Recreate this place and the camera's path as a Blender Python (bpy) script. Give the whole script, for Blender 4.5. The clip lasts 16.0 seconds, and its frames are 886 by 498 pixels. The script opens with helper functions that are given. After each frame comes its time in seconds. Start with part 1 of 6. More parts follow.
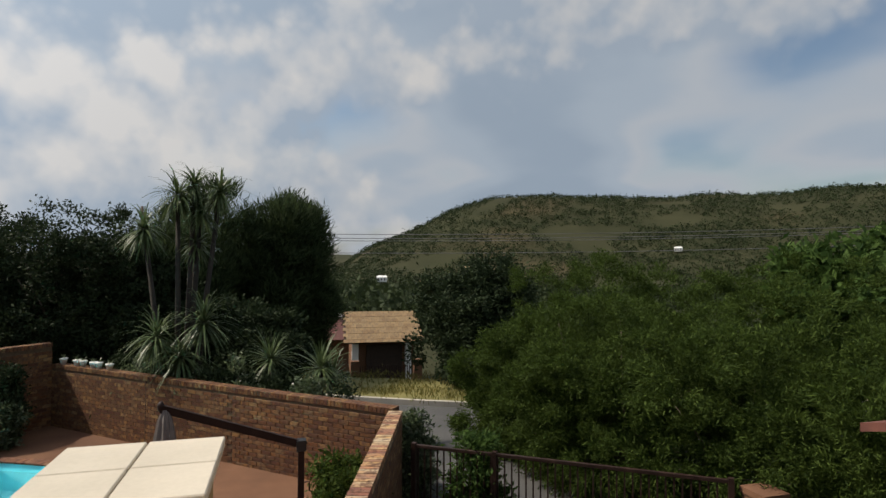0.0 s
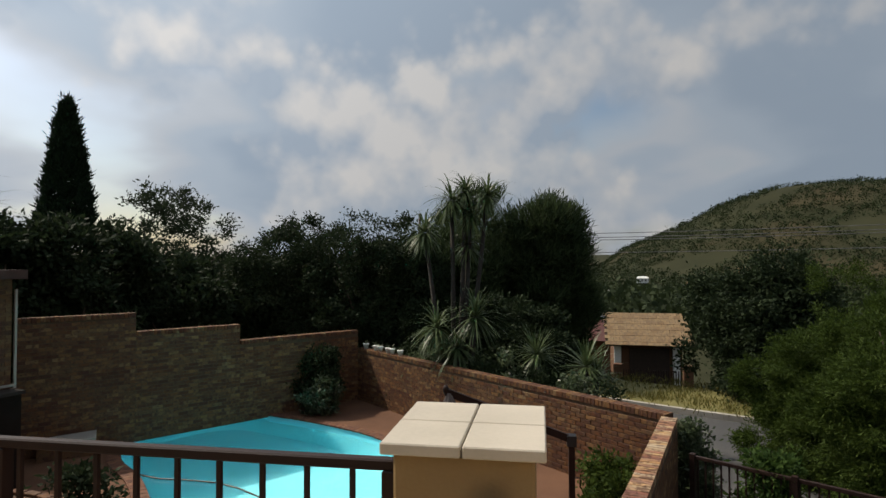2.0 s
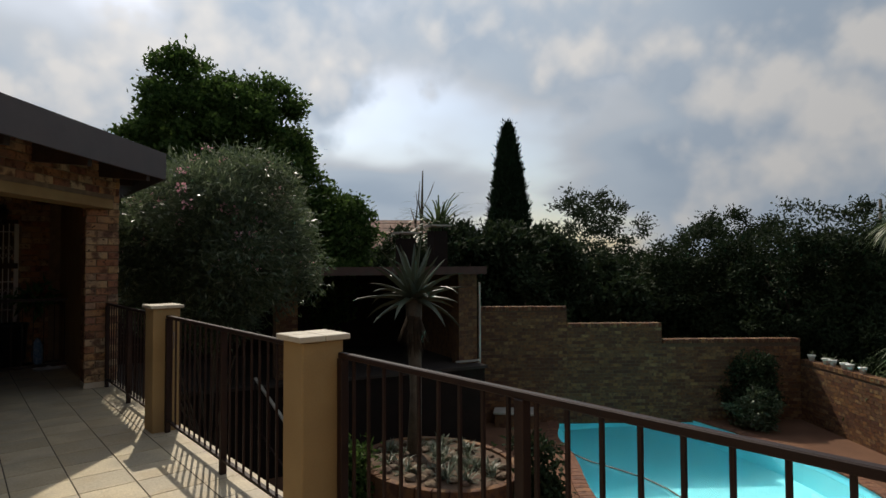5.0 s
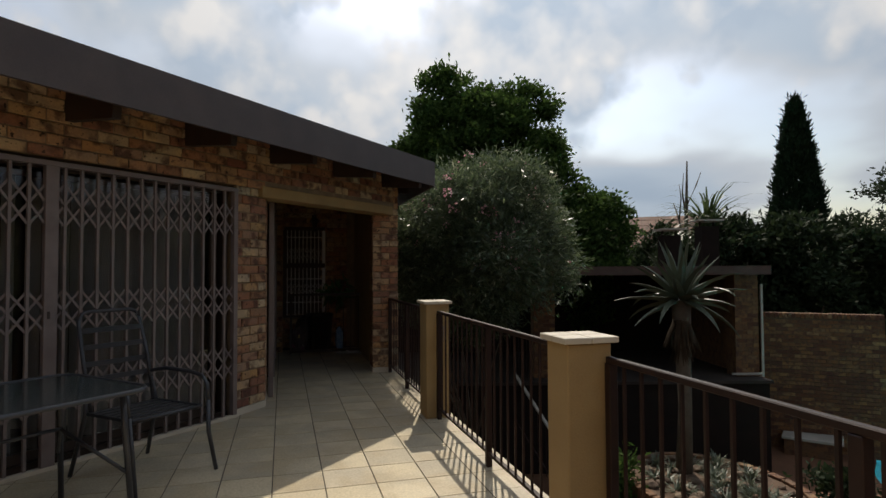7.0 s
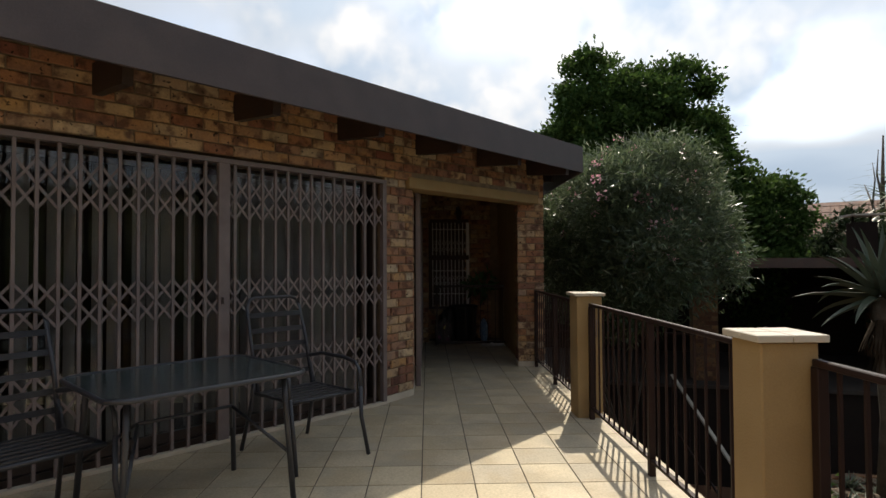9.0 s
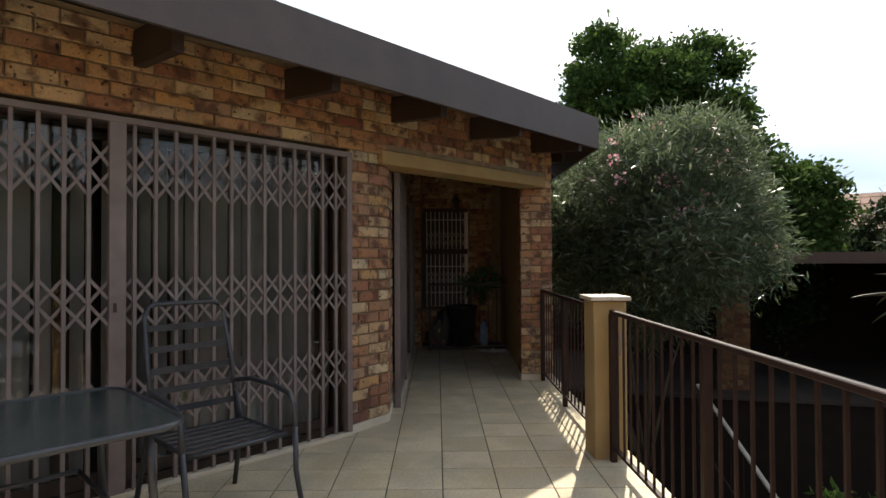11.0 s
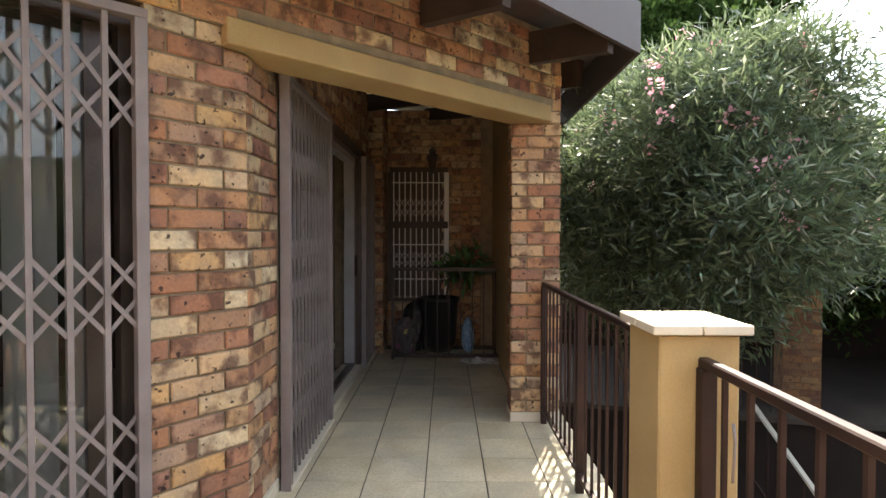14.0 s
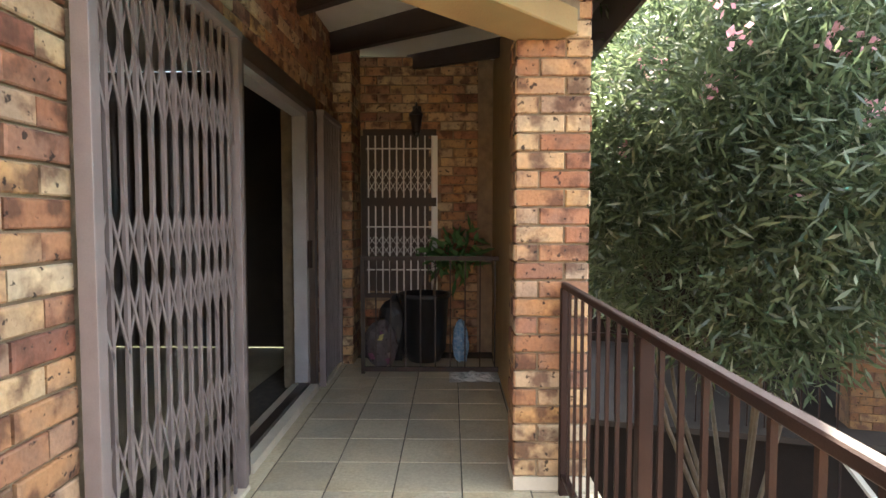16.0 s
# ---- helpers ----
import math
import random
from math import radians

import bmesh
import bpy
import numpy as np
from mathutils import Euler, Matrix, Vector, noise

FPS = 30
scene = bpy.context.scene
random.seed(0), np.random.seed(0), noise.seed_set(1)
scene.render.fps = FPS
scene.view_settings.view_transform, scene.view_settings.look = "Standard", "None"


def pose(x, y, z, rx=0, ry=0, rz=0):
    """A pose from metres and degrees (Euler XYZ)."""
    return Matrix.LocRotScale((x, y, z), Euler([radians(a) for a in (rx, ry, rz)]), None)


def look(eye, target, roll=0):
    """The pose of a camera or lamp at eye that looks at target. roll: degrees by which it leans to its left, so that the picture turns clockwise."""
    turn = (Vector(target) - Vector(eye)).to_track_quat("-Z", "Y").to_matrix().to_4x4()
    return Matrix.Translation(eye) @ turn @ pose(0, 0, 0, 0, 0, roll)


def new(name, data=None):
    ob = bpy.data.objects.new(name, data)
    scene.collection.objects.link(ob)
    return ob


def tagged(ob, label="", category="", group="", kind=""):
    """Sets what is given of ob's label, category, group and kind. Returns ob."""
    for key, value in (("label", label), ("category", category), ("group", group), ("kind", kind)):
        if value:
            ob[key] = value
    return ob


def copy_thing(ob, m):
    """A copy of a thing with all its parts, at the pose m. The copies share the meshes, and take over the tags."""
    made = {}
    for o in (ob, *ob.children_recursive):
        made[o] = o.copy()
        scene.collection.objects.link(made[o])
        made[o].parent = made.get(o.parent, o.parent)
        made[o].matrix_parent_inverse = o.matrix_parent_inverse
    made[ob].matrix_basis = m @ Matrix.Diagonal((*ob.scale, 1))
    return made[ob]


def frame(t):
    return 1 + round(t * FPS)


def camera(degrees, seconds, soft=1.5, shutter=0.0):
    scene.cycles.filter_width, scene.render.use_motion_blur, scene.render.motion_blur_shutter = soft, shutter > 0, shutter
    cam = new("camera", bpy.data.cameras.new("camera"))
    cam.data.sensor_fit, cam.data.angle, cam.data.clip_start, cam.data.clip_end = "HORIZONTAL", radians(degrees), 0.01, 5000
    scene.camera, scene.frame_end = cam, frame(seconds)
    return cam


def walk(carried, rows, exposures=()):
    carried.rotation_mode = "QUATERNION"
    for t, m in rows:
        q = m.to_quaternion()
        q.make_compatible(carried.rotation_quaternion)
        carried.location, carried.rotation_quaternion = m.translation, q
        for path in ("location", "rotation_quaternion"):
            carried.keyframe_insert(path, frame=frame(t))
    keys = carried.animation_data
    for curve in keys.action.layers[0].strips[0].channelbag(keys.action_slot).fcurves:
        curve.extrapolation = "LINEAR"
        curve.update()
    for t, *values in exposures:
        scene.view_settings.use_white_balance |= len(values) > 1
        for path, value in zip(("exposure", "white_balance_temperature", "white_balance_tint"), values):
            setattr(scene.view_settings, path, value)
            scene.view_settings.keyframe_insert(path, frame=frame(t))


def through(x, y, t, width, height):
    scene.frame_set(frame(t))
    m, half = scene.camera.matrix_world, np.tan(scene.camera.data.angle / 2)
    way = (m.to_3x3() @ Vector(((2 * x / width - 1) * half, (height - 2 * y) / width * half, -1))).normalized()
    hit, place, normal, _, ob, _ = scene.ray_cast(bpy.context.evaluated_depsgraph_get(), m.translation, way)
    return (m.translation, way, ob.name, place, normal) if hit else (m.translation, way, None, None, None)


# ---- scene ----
cam = camera(75.6, 16.0)
METRES, EYE, TILT, LEAN, TURN = 5.65, 1.49, 0.0, 0.0, -15.6
ROWS = [
    (0.0, 0.0, 0.0, 0.0, -0.0, 1.51, -0.16),
    (0.5, -0.0055, -0.0017, 0.0004, 6.63, 1.44, -0.1),
    (1.0, -0.014, -0.0012, -0.0028, 12.91, 1.47, -0.02),
    (1.5, -0.0182, -0.0063, -0.0056, 19.11, 1.5, 0.12),
    (2.0, -0.0242, -0.01, -0.0101, 25.31, 1.59, 0.18),
    (2.5, -0.0321, -0.0139, -0.0141, 31.83, 1.68, 0.17),
    (3.0, -0.0358, -0.0189, -0.017, 38.33, 1.73, 0.18),
    (3.5, -0.0403, -0.0221, -0.0207, 45.27, 1.79, 0.26),
    (4.0, -0.0458, -0.0284, -0.0223, 51.99, 1.8, 0.28),
    (6.5, -0.0848, -0.0216, -0.024, 83.65, 1.91, 0.31),
    (7.0, -0.0883, -0.0285, -0.0248, 89.96, 1.94, 0.29),
    (7.5, -0.088, -0.0362, -0.0247, 96.3, 1.99, 0.23),
    (8.0, -0.0898, -0.0409, -0.027, 100.81, 2.07, 0.26),
    (10.5, -0.2561, -0.0455, -0.0331, 105.02, 1.19, 0.33),
    (11.0, -0.3243, -0.0517, -0.0325, 105.02, 0.93, 0.3),
    (11.5, -0.3919, -0.0534, -0.0332, 105.04, 0.53, 0.25),
    (12.0, -0.4569, -0.0538, -0.0335, 105.18, 0.16, 0.15),
    (12.5, -0.5247, -0.0602, -0.0327, 105.27, -0.19, 0.05),
    (13.0, -0.5907, -0.0635, -0.0333, 105.41, -0.59, -0.05),
    (13.5, -0.6549, -0.0685, -0.0367, 105.72, -0.96, -0.06),
    (14.0, -0.7193, -0.0796, -0.0364, 105.92, -1.33, -0.11),
    (14.5, -0.7821, -0.0898, -0.0393, 105.96, -1.76, -0.11),
    (15.0, -0.8376, -0.0958, -0.0394, 106.07, -2.02, -0.04),
    (15.5, -0.8959, -0.1066, -0.0393, 106.29, -2.44, -0.03),
    (16.0, -0.9561, -0.1162, -0.0422, 106.46, -2.99, -0.03),
]
walk(cam, [(t, pose(0, 0, EYE, TILT, LEAN, TURN) @ pose(METRES * x, METRES * y, METRES * z, 90 + pitch, roll, yaw)) for t, x, y, z, yaw, pitch, roll in ROWS],
     exposures=[(0.0, -0.25), (2.0, -0.5), (3.0, -0.67), (4.0, -0.66), (6.5, -0.57), (8.0, -0.34), (10.5, 0.46), (11.0, 0.66), (12.0, 1.18), (12.5, 1.46), (13.5, 2.0), (14.5, 2.55), (16.0, 3.28)])

# ---- world, sun, exposure ----
SUN_EL, SUN_AZ = radians(49), math.atan2(0.34, -0.94)     # azimuth in the xy plane
world = bpy.data.worlds.new("sky")
scene.world = world
world.use_nodes = True


def build_sky(w):
    nt = w.node_tree
    nt.nodes.clear()
    N, L = nt.nodes.new, nt.links.new
    out, bg, sky = N("ShaderNodeOutputWorld"), N("ShaderNodeBackground"), N("ShaderNodeTexSky")
    sky.sky_type, sky.sun_disc = "NISHITA", False
    sky.sun_elevation, sky.sun_rotation = SUN_EL, math.pi / 2 - SUN_AZ
    sky.air_density, sky.dust_density, sky.ozone_density = 1.2, 2.0, 1.0
    co, sep = N("ShaderNodeTexCoord"), N("ShaderNodeSeparateXYZ")
    L(co.outputs["Generated"], sep.inputs[0])
    up = N("ShaderNodeMath"); up.operation = "ADD"; up.inputs[1].default_value = 0.28
    L(sep.outputs["Z"], up.inputs[0])
    clampz = N("ShaderNodeMath"); clampz.operation = "MAXIMUM"; clampz.inputs[1].default_value = 0.12
    L(up.outputs[0], clampz.inputs[0])
    div = N("ShaderNodeVectorMath"); div.operation = "DIVIDE"
    comb = N("ShaderNodeCombineXYZ")
    for i in range(3):
        L(clampz.outputs[0], comb.inputs[i])
    L(co.outputs["Generated"], div.inputs[0]); L(comb.outputs[0], div.inputs[1])
    n1 = N("ShaderNodeTexNoise"); n1.inputs["Scale"].default_value = 1.3; n1.inputs["Detail"].default_value = 4; n1.inputs["Roughness"].default_value = 0.36
    n1.inputs["Distortion"].default_value = 0.1
    L(div.outputs[0], n1.inputs["Vector"])
    big = N("ShaderNodeTexNoise"); big.inputs["Scale"].default_value = 0.55; big.inputs["Detail"].default_value = 3
    L(div.outputs[0], big.inputs["Vector"])
    depth = N("ShaderNodeMath"); depth.operation = "MULTIPLY_ADD"; depth.inputs[1].default_value = 0.5
    L(big.outputs["Fac"], depth.inputs[0]); L(n1.outputs["Fac"], depth.inputs[2])
    cover = N("ShaderNodeMapRange"); cover.inputs[1].default_value, cover.inputs[2].default_value = 0.60, 0.77
    cover.interpolation_type = "SMOOTHSTEP"
    L(depth.outputs[0], cover.inputs[0])
    shade = N("ShaderNodeValToRGB")
    shade.color_ramp.interpolation = "EASE"
    els = shade.color_ramp.elements
    els[0].position, els[0].color = 0.66, (9.6, 10.0, 10.5, 1)
    els[1].position, els[1].color = 0.95, (5.6, 6.8, 8.3, 1)
    e = els.new(0.74); e.color = (8.2, 8.8, 9.6, 1)
    e = els.new(0.82); e.color = (6.8, 7.9, 9.2, 1)
    L(depth.outputs[0], shade.inputs[0])
    mix = N("ShaderNodeMixRGB")
    thin = N("ShaderNodeVectorMath"); thin.operation = "SCALE"; thin.inputs["Scale"].default_value = 1.9
    L(sky.outputs[0], thin.inputs[0])
    L(cover.outputs[0], mix.inputs[0]); L(thin.outputs[0], mix.inputs[1]); L(shade.outputs[0], mix.inputs[2])
    # heaped clouds: puffed outline, bright tops over blue-grey undersides
    def heap_field(lift):
        place = N("ShaderNodeVectorMath"); place.operation = "ADD"; place.inputs[1].default_value = (3.72, 1.9, 0.6 + lift)
        L(co.outputs["Generated"], place.inputs[0])
        mass = N("ShaderNodeTexNoise"); mass.inputs["Scale"].default_value = 2.3; mass.inputs["Detail"].default_value = 3.0; mass.inputs["Roughness"].default_value = 0.45
        puff = N("ShaderNodeTexVoronoi"); puff.inputs["Scale"].default_value = 11.0; puff.inputs["Detail"].default_value = 2.5; puff.inputs["Roughness"].default_value = 0.55
        wisp = N("ShaderNodeTexNoise"); wisp.inputs["Scale"].default_value = 22.0; wisp.inputs["Detail"].default_value = 8.0
        for n in (mass, puff, wisp):
            L(place.outputs[0], n.inputs["Vector"])
        f = N("ShaderNodeMath"); f.operation = "MULTIPLY_ADD"; f.inputs[1].default_value = -0.10
        L(puff.outputs["Distance"], f.inputs[0]); L(mass.outputs["Fac"], f.inputs[2])
        g = N("ShaderNodeMath"); g.operation = "MULTIPLY_ADD"; g.inputs[1].default_value = 0.05
        L(wisp.outputs["Fac"], g.inputs[0]); L(f.outputs[0], g.inputs[2])
        return g
    here, above = heap_field(0.0), heap_field(0.055)
    heap = N("ShaderNodeMapRange"); heap.inputs[1].default_value, heap.inputs[2].default_value, heap.inputs[4].default_value = 0.465, 0.56, 0.9
    heap.interpolation_type = "SMOOTHSTEP"
    L(here.outputs[0], heap.inputs[0])
    rise = N("ShaderNodeMath"); rise.operation = "SUBTRACT"
    L(here.outputs[0], rise.inputs[0]); L(above.outputs[0], rise.inputs[1])
    top = N("ShaderNodeMapRange"); top.inputs[1].default_value, top.inputs[2].default_value = -0.045, 0.09
    L(rise.outputs[0], top.inputs[0])
    body = N("ShaderNodeMixRGB"); body.inputs[1].default_value, body.inputs[2].default_value = (6.2, 7.3, 8.7, 1), (11.3, 11.0, 10.7, 1)
    L(top.outputs[0], body.inputs[0])
    mix2 = N("ShaderNodeMixRGB")
    L(heap.outputs[0], mix2.inputs[0]); L(mix.outputs[0], mix2.inputs[1]); L(body.outputs[0], mix2.inputs[2])
    mix = mix2
    # thin cloud glows towards the sun
    sv = (math.cos(SUN_EL) * math.cos(SUN_AZ), math.cos(SUN_EL) * math.sin(SUN_AZ), math.sin(SUN_EL))
    dot = N("ShaderNodeVectorMath"); dot.operation = "DOT_PRODUCT"; dot.inputs[1].default_value = sv
    nrm = N("ShaderNodeVectorMath"); nrm.operation = "NORMALIZE"
    L(co.outputs["Generated"], nrm.inputs[0]); L(nrm.outputs[0], dot.inputs[0])
    pos = N("ShaderNodeMath"); pos.operation = "MAXIMUM"; pos.inputs[1].default_value = 0.0
    L(dot.outputs["Value"], pos.inputs[0])
    cub = N("ShaderNodeMath"); cub.operation = "POWER"; cub.inputs[1].default_value = 3.0
    L(pos.outputs[0], cub.inputs[0])
    glow = N("ShaderNodeMath"); glow.operation = "MULTIPLY_ADD"; glow.inputs[1].default_value, glow.inputs[2].default_value = 1.0, 0.80
    L(cub.outputs[0], glow.inputs[0])
    lit = N("ShaderNodeVectorMath"); lit.operation = "SCALE"
    L(mix.outputs[0], lit.inputs[0]); L(glow.outputs[0], lit.inputs["Scale"])
    L(lit.outputs[0], bg.inputs[0])
    bg.inputs[1].default_value = 0.075
    L(bg.outputs[0], out.inputs[0])


build_sky(world)
sun_data = bpy.data.lights.new("sun", "SUN")
sun_data.energy, sun_data.angle, sun_data.color = 5.0, radians(0.6), (1.0, 0.90, 0.75)
sun = new("sun", sun_data)
sun.matrix_world = look((0, 0, 30), (-math.cos(SUN_EL) * math.cos(SUN_AZ), -math.cos(SUN_EL) * math.sin(SUN_AZ), 30 - math.sin(SUN_EL)))


# ---- materials ----
def shader(name, rough=0.6, metal=0.0, spec=0.5):
    m = bpy.data.materials.new(name)
    m.use_nodes = True
    nt = m.node_tree
    b = nt.nodes["Principled BSDF"]
    b.inputs["Roughness"].default_value = rough
    b.inputs["Metallic"].default_value = metal
    b.inputs["Specular IOR Level"].default_value = spec
    return m, nt, b


def surface(name, low, high, scale=6.0, rough=0.6, metal=0.0, bump=0.1, fine=90.0, spec=0.5, stain=None, detail=6, rvar=0.12):
    """Colour that wanders between two tones, with fine grain, bump and varying gloss."""
    m, nt, b = shader(name, rough, metal, spec)
    N, L = nt.nodes.new, nt.links.new
    co = N("ShaderNodeTexCoord")
    geo = N("ShaderNodeNewGeometry")
    n1 = N("ShaderNodeTexNoise"); n1.inputs["Scale"].default_value = scale; n1.inputs["Detail"].default_value = detail
    n2 = N("ShaderNodeTexNoise"); n2.inputs["Scale"].default_value = fine; n2.inputs["Detail"].default_value = 4
    L(geo.outputs["Position"], n1.inputs["Vector"]); L(geo.outputs["Position"], n2.inputs["Vector"])
    add = N("ShaderNodeMath"); add.operation = "MULTIPLY_ADD"; add.inputs[1].default_value = 0.35
    L(n2.outputs["Fac"], add.inputs[0]); L(n1.outputs["Fac"], add.inputs[2])
    ramp = N("ShaderNodeValToRGB")
    ramp.color_ramp.elements[0].position, ramp.color_ramp.elements[1].position = 0.48, 0.88
    ramp.color_ramp.elements[0].color, ramp.color_ramp.elements[1].color = (*low, 1), (*high, 1)
    L(add.outputs[0], ramp.inputs[0])
    col = ramp.outputs[0]
    if stain:
        n3 = N("ShaderNodeTexNoise"); n3.inputs["Scale"].default_value = scale * 0.35; n3.inputs["Detail"].default_value = 8
        L(geo.outputs["Position"], n3.inputs["Vector"])
        mr = N("ShaderNodeMapRange"); mr.inputs[1].default_value, mr.inputs[2].default_value, mr.inputs[4].default_value = 0.52, 0.68, 0.75
        L(n3.outputs["Fac"], mr.inputs[0])
        mx = N("ShaderNodeMixRGB"); mx.inputs[2].default_value = (*stain, 1)
        L(mr.outputs[0], mx.inputs[0]); L(col, mx.inputs[1])
        col = mx.outputs[0]
    L(col, b.inputs["Base Color"])
    rr = N("ShaderNodeMapRange"); rr.inputs[3].default_value, rr.inputs[4].default_value = max(0.02, rough - rvar), min(1, rough + rvar)
    L(n1.outputs["Fac"], rr.inputs[0]); L(rr.outputs[0], b.inputs["Roughness"])
    bp = N("ShaderNodeBump"); bp.inputs["Strength"].default_value = bump; bp.inputs["Distance"].default_value = 0.01
    L(n2.outputs["Fac"], bp.inputs["Height"]); L(bp.outputs[0], b.inputs["Normal"])
    return m


def pieces(name, tones, rough=0.75, fleck=(0.02, 0.012, 0.01), fleck_amount=0.3, island=False, bump=0.55, blotch=9.0, burn=(0.11, 0.048, 0.032), burn_amount=0.82):
    """Bricks or tiles: one tone a piece, with burnt blotches and dark flecks."""
    m, nt, b = shader(name, rough, 0, 0.3)
    N, L = nt.nodes.new, nt.links.new
    geo = N("ShaderNodeNewGeometry")
    if island:
        rnd = geo.outputs["Random Per Island"]
    else:
        rnd = N("ShaderNodeObjectInfo").outputs["Random"]
    ramp = N("ShaderNodeValToRGB")
    els = ramp.color_ramp.elements
    while len(els) < len(tones):
        els.new(0.5)
    for i, t in enumerate(tones):
        els[i].position = i / (len(tones) - 1)
        els[i].color = (*t, 1)
    L(rnd, ramp.inputs[0])
    off = N("ShaderNodeVectorMath"); off.operation = "ADD"
    sc = N("ShaderNodeMath"); sc.operation = "MULTIPLY"; sc.inputs[1].default_value = 37.0
    L(rnd, sc.inputs[0]); L(geo.outputs["Position"], off.inputs[0]); L(sc.outputs[0], off.inputs[1])
    n1 = N("ShaderNodeTexNoise"); n1.inputs["Scale"].default_value = blotch; n1.inputs["Detail"].default_value = 6
    n2 = N("ShaderNodeTexNoise"); n2.inputs["Scale"].default_value = 70; n2.inputs["Detail"].default_value = 5
    n3 = N("ShaderNodeTexNoise"); n3.inputs["Scale"].default_value = 34; n3.inputs["Detail"].default_value = 3
    for n in (n1, n2, n3):
        L(off.outputs[0], n.inputs["Vector"])
    m1 = N("ShaderNodeMapRange"); m1.inputs[1].default_value, m1.inputs[2].default_value, m1.inputs[4].default_value = 0.49, 0.62, burn_amount
    L(n1.outputs["Fac"], m1.inputs[0])
    n4 = N("ShaderNodeTexNoise"); n4.inputs["Scale"].default_value = blotch * 0.7; n4.inputs["Detail"].default_value = 4
    far = N("ShaderNodeVectorMath"); far.operation = "ADD"; far.inputs[1].default_value = (11.3, 4.7, 8.1)
    L(off.outputs[0], far.inputs[0]); L(far.outputs[0], n4.inputs["Vector"])
    hue = N("ShaderNodeHueSaturation"); hue.inputs["Value"].default_value = 0.78; hue.inputs["Saturation"].default_value = 0.9
    L(ramp.outputs[0], hue.inputs["Color"])
    m4 = N("ShaderNodeMapRange"); m4.inputs[1].default_value, m4.inputs[2].default_value = 0.42, 0.58
    L(n4.outputs["Fac"], m4.inputs[0])
    x0 = N("ShaderNodeMixRGB")
    L(m4.outputs[0], x0.inputs[0]); L(ramp.outputs[0], x0.inputs[1]); L(hue.outputs[0], x0.inputs[2])
    x1 = N("ShaderNodeMixRGB"); x1.inputs[2].default_value = (*burn, 1)
    L(m1.outputs[0], x1.inputs[0]); L(x0.outputs[0], x1.inputs[1])
    m2 = N("ShaderNodeMapRange"); m2.inputs[1].default_value, m2.inputs[2].default_value, m2.inputs[4].default_value = 0.632, 0.685, fleck_amount * 3
    L(n3.outputs["Fac"], m2.inputs[0])
    x2 = N("ShaderNodeMixRGB"); x2.inputs[2].default_value = (*fleck, 1)
    L(m2.outputs[0], x2.inputs[0]); L(x1.outputs[0], x2.inputs[1])
    x3 = N("ShaderNodeMixRGB"); x3.blend_type = "MULTIPLY"; x3.inputs[0].default_value = 0.5
    L(x2.outputs[0], x3.inputs[1]); L(n2.outputs["Fac"], x3.inputs[2])
    L(x3.outputs[0], b.inputs["Base Color"])
    bp = N("ShaderNodeBump"); bp.inputs["Strength"].default_value = bump; bp.inputs["Distance"].default_value = 0.006
    L(n2.outputs["Fac"], bp.inputs["Height"]); L(bp.outputs[0], b.inputs["Normal"])
    return m


def leafy(name, low, high, rough=0.7, through=0.25, light=None, spec=0.12):
    """Leaves: a tone for each leaf, thin enough to let some light through."""
    m, nt, b = shader(name, rough, 0, spec)
    N, L = nt.nodes.new, nt.links.new
    geo = N("ShaderNodeNewGeometry")
    ramp = N("ShaderNodeValToRGB")
    ramp.color_ramp.elements[0].color, ramp.color_ramp.elements[1].color = (*low, 1), (*high, 1)
    if light:
        e = ramp.color_ramp.elements.new(0.93); e.color = (*high, 1)
        ramp.color_ramp.elements[-1].color = (*light, 1)
    L(geo.outputs["Random Per Island"], ramp.inputs[0])
    L(ramp.outputs[0], b.inputs["Base Color"])
    tr = N("ShaderNodeBsdfTranslucent"); L(ramp.outputs[0], tr.inputs[0])
    mx = N("ShaderNodeMixShader"); mx.inputs[0].default_value = through
    L(b.outputs[0], mx.inputs[1]); L(tr.outputs[0], mx.inputs[2])
    L(mx.outputs[0], nt.nodes["Material Output"].inputs[0])
    return m


def glassy(name, tint, rough=0.02):
    m, nt, b = shader(name, rough)
    b.inputs["Base Color"].default_value = (*tint, 1)
    b.inputs["Transmission Weight"].default_value = 1.0
    b.inputs["IOR"].default_value = 1.45
    return m


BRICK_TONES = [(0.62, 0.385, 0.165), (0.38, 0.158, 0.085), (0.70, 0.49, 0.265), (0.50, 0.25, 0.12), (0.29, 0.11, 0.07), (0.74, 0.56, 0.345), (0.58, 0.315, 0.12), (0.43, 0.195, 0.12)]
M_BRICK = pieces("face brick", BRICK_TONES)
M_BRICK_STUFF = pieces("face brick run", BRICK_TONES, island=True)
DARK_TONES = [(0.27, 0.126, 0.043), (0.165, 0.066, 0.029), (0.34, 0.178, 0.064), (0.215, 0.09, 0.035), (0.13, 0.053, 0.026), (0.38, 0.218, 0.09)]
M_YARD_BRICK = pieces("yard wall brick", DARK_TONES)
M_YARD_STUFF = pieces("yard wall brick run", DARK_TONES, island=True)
M_MORTAR = surface("mortar", (0.17, 0.12, 0.075), (0.27, 0.20, 0.125), 12, 0.9, bump=0.5, fine=160)
